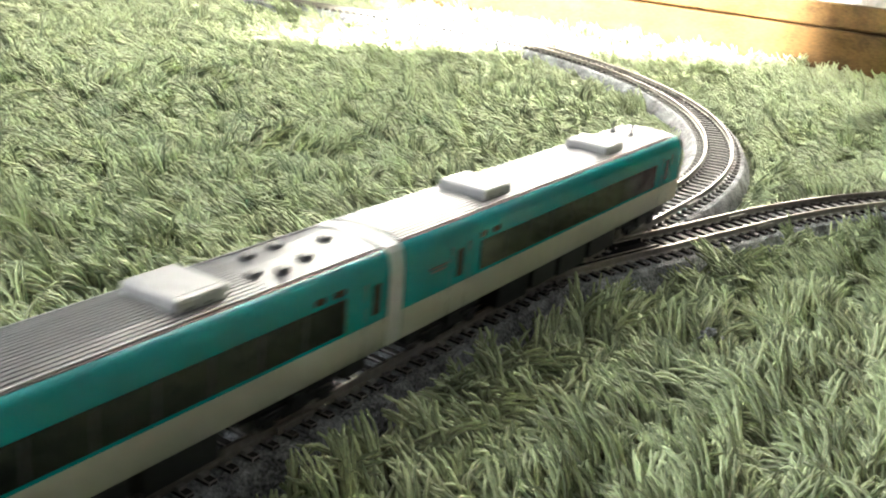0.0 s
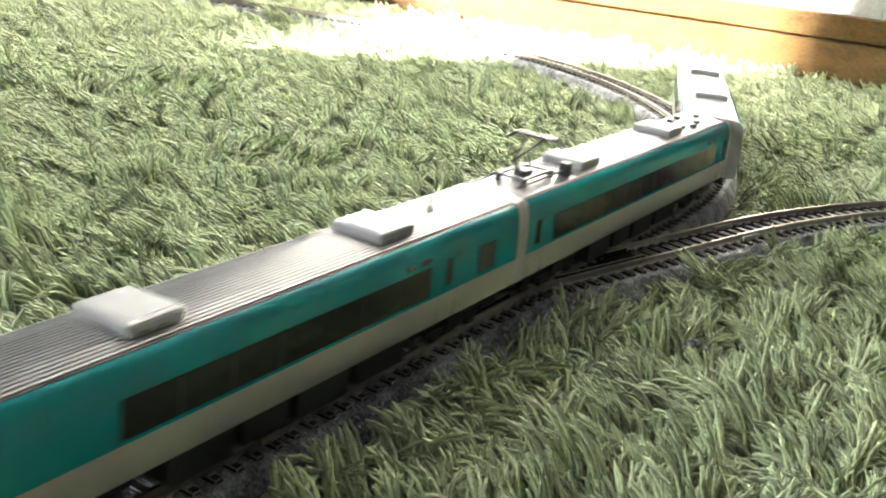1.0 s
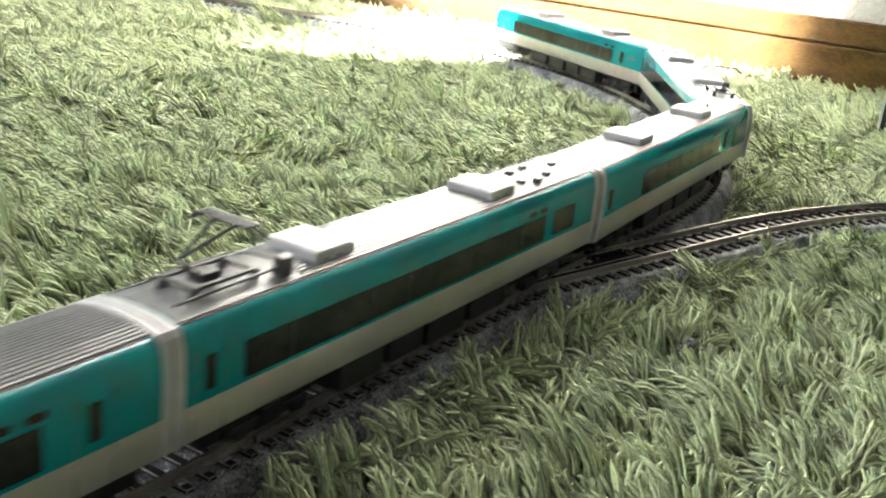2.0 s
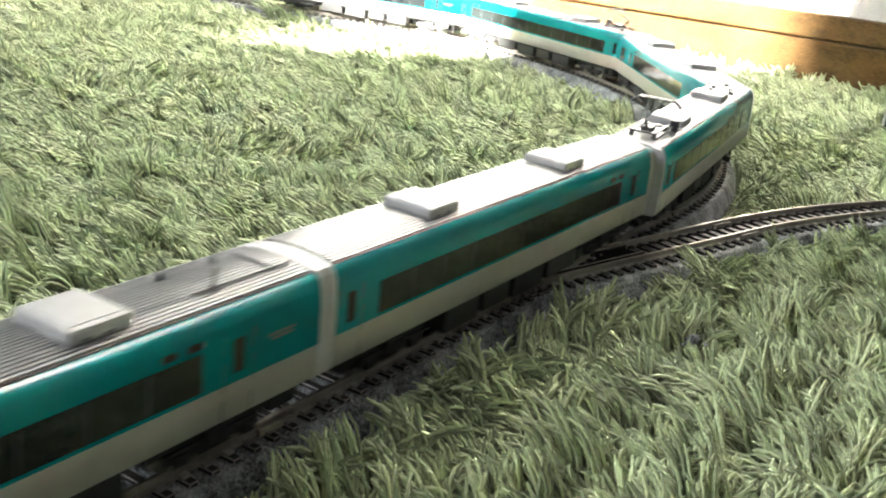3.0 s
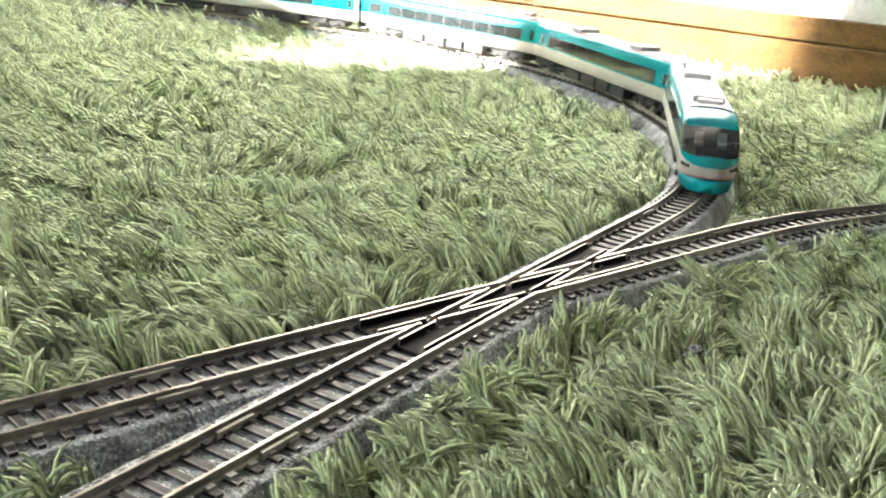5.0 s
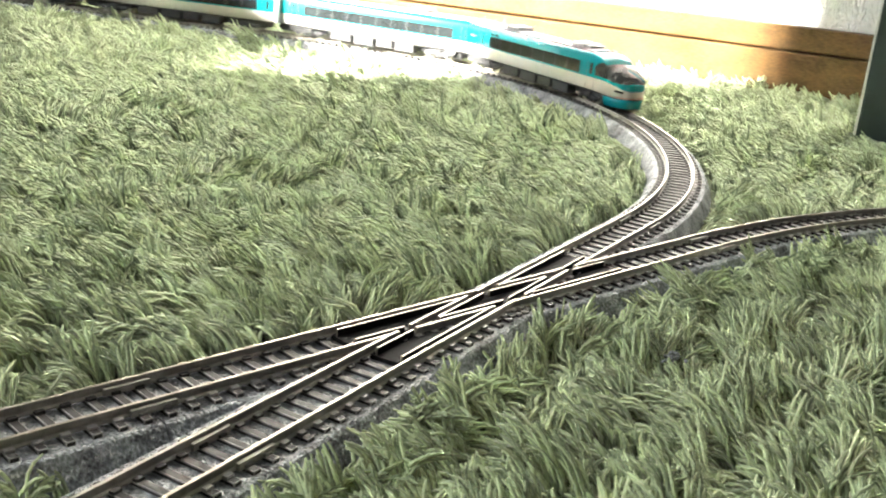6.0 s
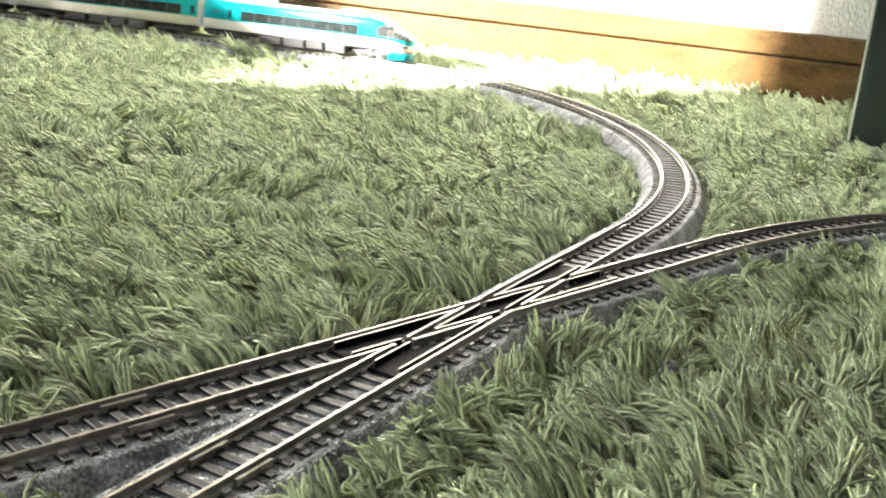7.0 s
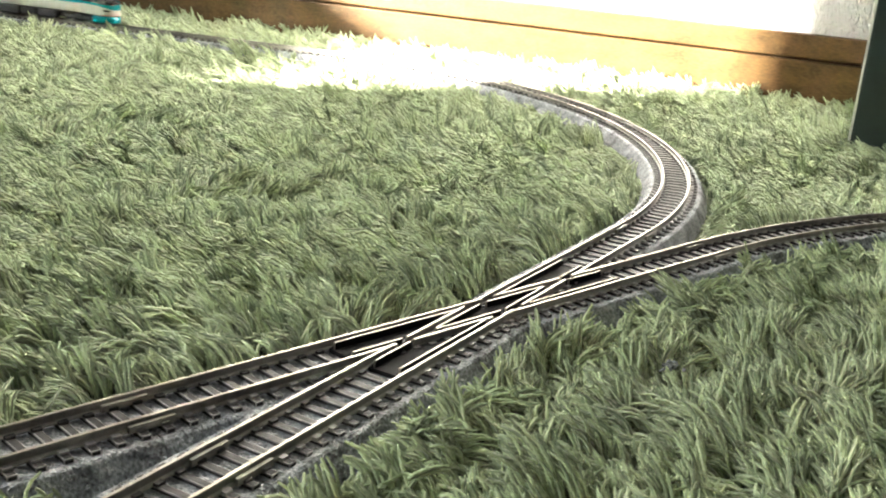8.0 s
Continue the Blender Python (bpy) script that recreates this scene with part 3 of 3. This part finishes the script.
    for y in (-0.0071, 0.0071):
        part("roof_gutter", box(bmesh.new(), roof_x0, roof_x1, y - 0.00010, y + 0.00010, WB + (ZT - WB) * 0.92, WB + (ZT - WB) * 0.94 + 0.00040), M_HOOD, roof, "thin pale roof gutter")
    if vents:
        part("smooth_roof", ribbed_roof(bmesh.new(), cut_front, roof_x1, False), M_ROOF, roof)
    if panto is not None:
        part("smooth_roof", ribbed_roof(bmesh.new(), roof_x0, cut_rear, False), M_ROOF, roof)
    for i, x in enumerate(coolers):
        cooler(car, x, kind == "nose" and i == 1)
    for x, y in vents:
        part("roof_vent", box(bmesh.new(), x - 0.0011, x + 0.0011, y - 0.0008, y + 0.0008, ZT - 0.0004, ZT + 0.0009, 0.0002), M_IRON, roof, "small dark roof vent")
    for x, y in antennas:
        antenna(car, x, y)
    if len(antennas) > 2:
        bm = bmesh.new()
        x0, y0 = antennas[1]
        rod(bm, (x0 - 0.004, y0, ZT + 0.0005), (h - 0.002, y0, ZT + 0.0005), 0.00022)
        rod(bm, (h - 0.006, y0, ZT + 0.0005), (h - 0.006, -y0, ZT + 0.0005), 0.00018)
        part("roof_conduit", bm, M_IRON, roof, "thin dark roof conduit")
    if panto is not None:
        pantograph(car, panto)
    for side in (-1, 1):
        for x0, x1 in strips:
            strip = part("window_strip", side_panel(x0, x1, 0.0137, 0.0197, side), M_GLASS, car, "long dark smoked window strip")
            k = max(2, round((x1 - x0) / 0.0105))
            bm = bmesh.new()
            for i in range(1, k):
                x = x0 + (x1 - x0) * i / k
                for za, zb2 in ((0.0139, 0.0168), (0.0168, 0.0195)):
                    y0 = side * (side_y((za + zb2) / 2) + 0.00017)
                    box(bm, x - 0.00022, x + 0.00022, min(y0, y0 - side * 0.0002), max(y0, y0 - side * 0.0002), za, zb2)
            part("mullion", bm, M_BLACK, strip)
        for x in doors:
            part("door_window", side_panel(x - 0.0011, x + 0.0011, 0.0145, 0.0199, side, 0.0001), M_GLASS, car, "narrow dark door window")
            bm = bmesh.new()
            for dx in (-0.0031, 0.0031):
                for za, zb2 in ((0.0069, 0.0120), (0.0120, 0.0165), (0.0165, 0.0207)):
                    y0 = side * (side_y((za + zb2) / 2) + 0.00003)
                    box(bm, x + dx - 0.00008, x + dx + 0.00008, min(y0, y0 - side * 0.0003), max(y0, y0 - side * 0.0003), za, zb2)
            part("door_seam", bm, M_IRON, car)
        for x0, x1, z0, z1 in squares:
            part("small_window", side_panel(x0, x1, z0, z1, side, 0.0001), M_GLASS, car, "small dark window")
    for x in logos:
        for side in (-1, 1):
            mark = part("printed_mark", side_panel(x - 0.0030, x + 0.0030, 0.0180, 0.0184, side, 0.00005), M_LOGO, car, "small faded printed mark")
            part("printed_bar", side_panel(x - 0.0022, x + 0.0026, 0.0173, 0.0177, side, 0.00005), M_LOGO, mark)
    # underframe boxes, joints and bogies
    bm = bmesh.new()
    box(bm, -0.066 if kind != "nose" else -0.052, 0.066, -0.0080, 0.0080, 0.0060, ZB + 0.0002)
    part("chassis", bm, M_BLACK, car)
    for x in ([0.0605] if kind == "nose" else [-0.0605, 0.0605]):
        part("end_frame", box(bmesh.new(), x - 0.0005, x + 0.0065, -0.0066, 0.0066, 0.0022, 0.0062, 0.0004), M_BLACK, car)
    for i, (x0, x1) in enumerate(((-0.030, -0.017), (-0.015, -0.004), (-0.002, 0.012), (0.014, 0.029))):
        for side in (-1, 1):
            y0, y1 = sorted((side * 0.0030, side * 0.0086))
            part("equipment_box", box(bmesh.new(), x0, x1, y0, y1, 0.0013 + 0.0005 * (i % 2), 0.0064, 0.0003), M_BLACK, car)
    ends = [h] if kind == "nose" else [-h] if kind == "cab" else [-h, h]
    for x in ends:
        sgn = 1 if x > 0 else -1
        bm = bmesh.new()
        sec = ring(HW * 0.985, ZB - 0.0002, BELT, WB, ZT + 0.0003)
        rows = loft(bm, [(x + sgn * 0.0001, sec), (x + sgn * 0.0020, sec)], lambda i, j: 0)
        cap(bm, rows[0], 0)
        cap(bm, rows[1], 0)
        bmesh.ops.recalc_face_normals(bm, faces=bm.faces[:])
        part("gangway_hood", bm, M_HOOD, car, "pale grey gangway hood")
        part("coupler", box(bmesh.new(), min(x, x + sgn * 0.003), max(x, x + sgn * 0.003), -0.0016, 0.0016, 0.0032, 0.0056, 0.0004), M_BLACK, car)
    if kind == "cab":
        bm = bmesh.new()
        box(bm, h - 0.0004, h + 0.0003, -0.0070, -0.0030, 0.0146, 0.0205, 0.0002)
        box(bm, h - 0.0004, h + 0.0003, 0.0030, 0.0070, 0.0146, 0.0205, 0.0002)
        part("cab_window", bm, M_GLASS, car, "dark cab windows")
        part("gangway_door", box(bmesh.new(), h - 0.0004, h + 0.0008, -0.0026, 0.0026, ZB, 0.0222, 0.0003), M_TEAL, car)
    for x in (-BOGIE, BOGIE):
        bogie(car, x)
    return car


V5 = ((0.0405, -0.0028), (0.0455, -0.0044), (0.0455, 0.0030), (0.0525, -0.0030), (0.0525, 0.0034), (0.062, 0.0005))
MARKS = lambda x: ((x - 0.0040, x - 0.0012, 0.0204, 0.0215), (x + 0.0008, x + 0.0038, 0.0204, 0.0215))
cars = [
    train_car("cab", [(-0.0420, 0.0475)], [-0.0495, 0.0555], MARKS(-0.0385), antennas=((0.0475, -0.0012), (0.0475, 0.0040)), logos=(-0.0570,), label="leading teal and ivory model train car with flat cab end"),
    train_car("mid", [(-0.0555, 0.0555)], [-0.0630, 0.0640], MARKS(0.0515), panto=-0.0535, vents=V5, label="teal and ivory model train car with raised pantograph"),
    train_car("mid", [(-0.0400, 0.0337)], [0.0402], ((-0.0660, -0.0630, 0.0143, 0.0195), (0.0512, 0.0580, 0.0140, 0.0197)) + MARKS(0.0297), antennas=((0.0465, 0.0),), label="teal and ivory model train car with square end windows"),
    train_car("mid", [(-0.0560, 0.0415)], [-0.0630], ((0.0457, 0.0563, 0.0140, 0.0197),) + MARKS(0.0380), panto=-0.0535, vents=V5, label="teal and ivory model train car with pantograph and roof vents"),
    train_car("mid", [(-0.0560, 0.0485)], [-0.0640, 0.0565], MARKS(0.0455), label="teal and ivory model train car with long window strip"),
    train_car("nose", [(-0.0388, 0.0416)], [0.0490, -0.0478], MARKS(0.0380), antennas=((0.0460, 0.0038), (0.0490, -0.0040), (0.0570, 0.0038)), logos=(0.0585,), label="tail teal and ivory model train car with streamlined nose"),
]

# where the nose tip is, in metres past the crossing along its track
NOSE_S = ((0.0, -0.7742), (0.5, -0.6737), (1.0, -0.5822), (1.5, -0.4892), (3.0, -0.2287), (3.5, -0.1425), (4.0, -0.0515), (4.5, 0.0390), (6.0, 0.2955), (6.5, 0.3850), (7.0, 0.4770), (7.5, 0.5730), (8.0, 0.6820))
CHORD = 1.04                  # rigid cars cut the corners of the loop


def unrolled(s):
    """Length of train that fits along the track up to s."""
    g = min(max(0.0, s - HALF), LOOP * RB)
    return s + g * (CHORD - 1)


def rolled(u):
    """The place on the track of a length of train."""
    g = min(max(0.0, u - HALF) / CHORD, LOOP * RB)
    return u - g * (CHORD - 1)


def nose_s(t):
    """A smooth curve through NOSE_S."""
    ts, ss = [r[0] for r in NOSE_S], [r[1] for r in NOSE_S]
    i = min(max(0, int(np.searchsorted(ts, t, side="right")) - 1), len(ts) - 2)
    def slope(k):
        a, b = max(0, k - 1), min(len(ts) - 1, k + 1)
        return (ss[b] - ss[a]) / (ts[b] - ts[a])
    h = ts[i + 1] - ts[i]
    u = (t - ts[i]) / h
    return (2 * u ** 3 - 3 * u ** 2 + 1) * ss[i] + (u ** 3 - 2 * u ** 2 + u) * h * slope(i) + (-2 * u ** 3 + 3 * u ** 2) * ss[i + 1] + (u ** 3 - u ** 2) * h * slope(i + 1)


def car_pose(s):
    """A car stands on the chord between its two bogies; also how far each bogie is turned from it."""
    pb, ab = track_at(s - BOGIE)
    pf, af = track_at(s + BOGIE)
    d = pf - pb
    yaw = math.atan2(d.y, d.x)
    m = (pf + pb) / 2
    turn = lambda a: (math.degrees(math.pi / 2 - a - yaw) + 180) % 360 - 180
    return pose(m.x, m.y, ZR, 0, 0, math.degrees(yaw)), turn(ab), turn(af)


def motions():
    steps = [i / 10 for i in range(81)]
    for k, car in enumerate(reversed(cars)):
        rows, rear, fore = [], [], []
        for t in steps:
            m, tb, tf = car_pose(rolled(unrolled(nose_s(t)) + NOSE + LINK * k))
            rows.append((t, m))
            rear.append((t, pose(-BOGIE, 0, 0, 0, 0, tb)))
            fore.append((t, pose(BOGIE, 0, 0, 0, 0, tf)))
        walk(car, rows)
        pair = [c for c in car.children if c.name.startswith("bogie")]
        walk(pair[0], rear)
        walk(pair[1], fore)

# ---- dark green board box at the rug's edge ----
bm = bmesh.new()
BOXM = Matrix.Translation((0.2142, 0.5339, 0.0145)) @ Matrix.Rotation(math.atan2(-0.0075, 0.017), 4, "Z")
green = tagged(new("storage_box"), "dark green upright storage box standing on the rug", "box")
part("box_body", box(bmesh.new(), 0.0012, 0.160, 0.0, 0.060, 0.0, 0.230, 0.0010, BOXM), M_GREENBOX, green)
part("edge_strip", box(bmesh.new(), 0.0, 0.0012, 0.0005, 0.0595, 0.003, 0.229, 0.0003, BOXM), M_EDGE, green, "pale strip along the box edge")

# ---- a bit of lint caught in the pile ----
rl = random.Random(4)
bm = bmesh.new()
for _ in range(26):
    c = Vector((0.0564 + rl.gauss(0, 0.0009), 0.2114 + rl.gauss(0, 0.0008), 0.0205 + rl.gauss(0, 0.0006)))
    bmesh.ops.create_icosphere(bm, subdivisions=1, radius=rl.uniform(0.0003, 0.0006), matrix=Matrix.Translation(c) @ Matrix.Rotation(rl.uniform(0, 3), 4, "Z") @ Matrix.Diagonal((2.2, 0.7, 0.7, 1)))
for v in bm.verts:
    v.co += Vector((rl.uniform(-1, 1), rl.uniform(-1, 1), rl.uniform(-1, 1))) * 0.00018
tagged(part("lint_tuft", bm, M_LINT, smooth=True), "small pale grey lint caught in the rug pile", "lint")

# ---- the shaggy rug ----
RUG_Z = 0.0135
rug = tagged(part("rug", room_box(bmesh.new(), -0.12, 2.30, -1.25, -0.006, 0.0, RUG_Z, 0.003), M_BACK), "sage green shaggy rug with long twisted pile", "rug")


def by_box(x, y, gap):
    """Where the storage box stands."""
    a, b = (x - 0.2142) * 0.915 - (y - 0.5339) * 0.403, (x - 0.2142) * 0.403 + (y - 0.5339) * 0.915
    return (a > -gap) & (a < 0.160 + gap) & (b > -gap) & (b < 0.060 + gap)


def field(x, y, f, k):
    """Smooth wandering numbers in -1..1 over the plan (numpy)."""
    return (np.sin(x * f * 1.3 + y * f * 0.7 + k) + np.sin(x * f * -0.6 + y * f * 1.9 + 2.1 * k + 1.0) + np.sin(x * f * 2.3 - y * f * 1.1 + 0.7 * k + 4.0) + np.sin(x * f * 0.4 + y * f * 2.9 + 3.3 * k)) / 4


def pile(name, area, spacing, per, radius, length, rings, sides, seed):
    """Strands of yarn in tufts: each bends over the way its patch is combed."""
    rng = np.random.default_rng(seed)
    gx, gy = np.meshgrid(np.arange(-1.3, 1.1, spacing), np.arange(-0.6, 1.15, spacing))
    tx = gx.ravel() + rng.uniform(-0.5, 0.5, gx.size) * spacing
    ty = gy.ravel() + rng.uniform(-0.5, 0.5, gx.size) * spacing
    ok = area(tx, ty)
    tx, ty = tx[ok], ty[ok]
    n = tx.size
    right = 1 / (1 + np.exp(-np.minimum(track_off(tx, ty, "A"), track_off(tx, ty, "B")) / 0.02))
    comb = 2.7 - 0.75 * right + 1.8 * field(tx, ty, 24, 0.3) + 1.1 * field(tx, ty, 95, 1.7)
    near = 1 / (1 + np.exp((ty - 0.30) / 0.04))
    right = np.maximum(right, near)
    tuft_turn = rng.normal(0, 0.34, n)
    tuft_lean = np.clip(0.95 - 0.50 * right + 0.85 * field(tx, ty, 120, 3.1) + rng.normal(0, 0.26, n), 0.12, 1.35)
    tuft_len = rng.uniform(0.72, 1.18, n) * (1 + 0.48 * field(tx, ty, 105, 5.0))
    by_wall = (tx - K2.x) * U2.x + (ty - K2.y) * U2.y > -0.035
    tuft_len = np.where(by_wall, np.clip(tuft_len, 0.85, 1.1), tuft_len)
    tuft_curl = rng.normal(0, 0.55, n)
    i = np.repeat(np.arange(n), per)
    m = i.size
    az = comb[i] + tuft_turn[i] + rng.normal(0, 0.15, m)
    spread = rng.normal(0, 1, (2, m)) * spacing * 0.30
    x0 = tx[i] + spread[0]
    y0 = ty[i] + spread[1]
    th0 = np.radians(2 + 28 * tuft_lean[i] + rng.normal(0, 7, m))
    th1 = np.radians(54 + 62 * tuft_lean[i] + rng.normal(0, 10, m))
    curl = tuft_curl[i] + rng.normal(0, 0.22, m)
    ln = length * np.interp(y0, (0.32, 0.56, 0.64, 0.70), (1.0, 0.84, 0.90, 1.22)) * tuft_len[i] * rng.uniform(0.80, 1.10, m)
    rad = radius * rng.uniform(0.8, 1.2, m)
    wave = rng.uniform(0, 2 * math.pi, m)

    def line(az):
        u = np.linspace(0, 1, rings)
        th = th0[:, None] + (th1 - th0)[:, None] * u ** 1.4
        ph = az[:, None] + curl[:, None] * u + 0.28 * np.sin(wave[:, None] + 6.5 * u)
        t = np.stack([np.sin(th) * np.cos(ph), np.sin(th) * np.sin(ph), np.cos(th)], 2)
        step = (ln / (rings - 1))[:, None, None]
        p = np.zeros((m, rings, 3))
        p[:, 1:] = np.cumsum((t[:, 1:] + t[:, :-1]) / 2 * step, 1)
        # strands of a tuft cling together towards their tips
        p[:, :, 0] += x0[:, None] - spread[0][:, None] * 0.62 * u
        p[:, :, 1] += y0[:, None] - spread[1][:, None] * 0.62 * u
        p[:, :, 2] += RUG_Z - 0.001
        return p, t, ph

    def clear(p):
        x, y = p[:, :, 0], p[:, :, 1]
        oa, ob = track_off(x, y, "A"), track_off(x, y, "B")
        wall = (x - K2.x) * U2.x + (y - K2.y) * U2.y
        boxed = by_box(x, y, 0.001)
        wob = 0.0010 * np.sin(x0 * 173 + y0 * 91)[:, None]
        ok = ((oa > 0.0136 + wob) | (oa < -0.0104 + wob)) & ((ob > 0.0136 + wob) | (ob < -0.0106 + wob))
        return ok.all(1) & (wall < -0.006).all(1) & ~boxed.any(1)

    p, t, ph = line(az)
    bad = ~clear(p)
    az = np.where(bad, az + math.pi, az)
    p, t, ph = line(az)
    good = clear(p)
    p, t, ph, rad, ln = p[good], t[good], ph[good], rad[good], ln[good]
    m = p.shape[0]
    b = np.stack([-np.sin(ph), np.cos(ph), np.zeros_like(ph)], 2)
    nn = np.cross(t, b)
    u = np.linspace(0, 1, rings)
    taper = np.interp(u, (0, 0.25, 0.80, 1.0), (0.75, 1.0, 1.0, 0.64))
    ang = np.arange(sides) * 2 * math.pi / sides
    r = rad[:, None] * taper[None, :]
    v = p[:, :, None, :] + r[:, :, None, None] * (np.cos(ang)[None, None, :, None] * b[:, :, None, :] + np.sin(ang)[None, None, :, None] * nn[:, :, None, :])
    verts = v.reshape(-1, 3)
    q = np.arange(rings - 1)[:, None] * sides
    j = np.arange(sides)[None, :]
    jn = (j + 1) % sides
    quad = np.stack([q + j, q + jn, q + sides + jn, q + sides + j], 2).reshape(-1, 4)
    faces = (quad[None] + (np.arange(m) * rings * sides)[:, None, None]).reshape(-1, 4)
    me = bpy.data.meshes.new(name)
    me.vertices.add(len(verts))
    me.vertices.foreach_set("co", verts.astype(np.float32).ravel())
    me.loops.add(faces.size)
    me.loops.foreach_set("vertex_index", faces.astype(np.int32).ravel())
    me.polygons.add(len(faces))
    me.polygons.foreach_set("loop_start", np.arange(0, faces.size, 4, dtype=np.int32))
    me.polygons.foreach_set("use_smooth", np.ones(len(faces), dtype=bool))
    # along the strand in turns of its twist, and once round it
    ring_of = np.concatenate([np.stack([np.repeat(np.arange(rings - 1), sides)] * 2, 1), np.stack([np.repeat(np.arange(1, rings), sides)] * 2, 1)], 1)
    side_of = np.tile(np.stack([np.arange(sides), np.arange(sides) + 1, np.arange(sides) + 1, np.arange(sides)], 1), (rings - 1, 1))
    along = ring_of.ravel()[None, :] / (rings - 1) * (ln / 0.0021)[:, None]
    uv = np.stack([along * 0.628, np.broadcast_to(side_of.ravel()[None, :] / sides * 1.2566, along.shape)], 2)
    me.uv_layers.new(name="UVMap").data.foreach_set("uv", uv.astype(np.float32).ravel())
    me.update(calc_edges=True)
    me.materials.append(M_YARN)
    ob = new(name, me)
    ob.parent = rug
    return tagged(ob, "long sage green yarn strands", kind="stuff")


def off_tracks(x, y, d=0.0118):
    return (np.abs(track_off(x, y, "A")) > d) & (np.abs(track_off(x, y, "B")) > d) & ~by_box(x, y, 0.003) & ~((track_off(x, y, "A") > 0) & (track_off(x, y, "B") < 0) & (y < 0.23) & (y > 0.149))


def in_rug(x, y):
    a = (x - K2.x) * E2.x + (y - K2.y) * E2.y
    b = (x - K2.x) * U2.x + (y - K2.y) * U2.y
    return (a > -0.11) & (a < 2.29) & (b > -1.24) & (b < -0.008)


def seen(x, y):
    return np.abs(x) < 0.035 + 0.50 * y


pile("yarn", lambda x, y: in_rug(x, y) & off_tracks(x, y, 0.0132) & seen(x, y) & (y > 0.10) & (y <= 0.22), 0.0037, 13, 0.00042, 0.0114, 7, 3, 1)
pile("yarn", lambda x, y: in_rug(x, y) & off_tracks(x, y, 0.0132) & seen(x, y) & (y > 0.22) & (y <= 0.43), 0.0040, 11, 0.00041, 0.0116, 4, 3, 4)
pile("yarn", lambda x, y: in_rug(x, y) & off_tracks(x, y, 0.0136) & seen(x, y) & (y > 0.43), 0.0044, 7, 0.00044, 0.0120, 3, 3, 2)
pile("yarn", lambda x, y: in_rug(x, y) & off_tracks(x, y, 0.0150) & ~(seen(x, y) & (y > 0.10)), 0.0240, 8, 0.0026, 0.0180, 3, 3, 3)

motions()
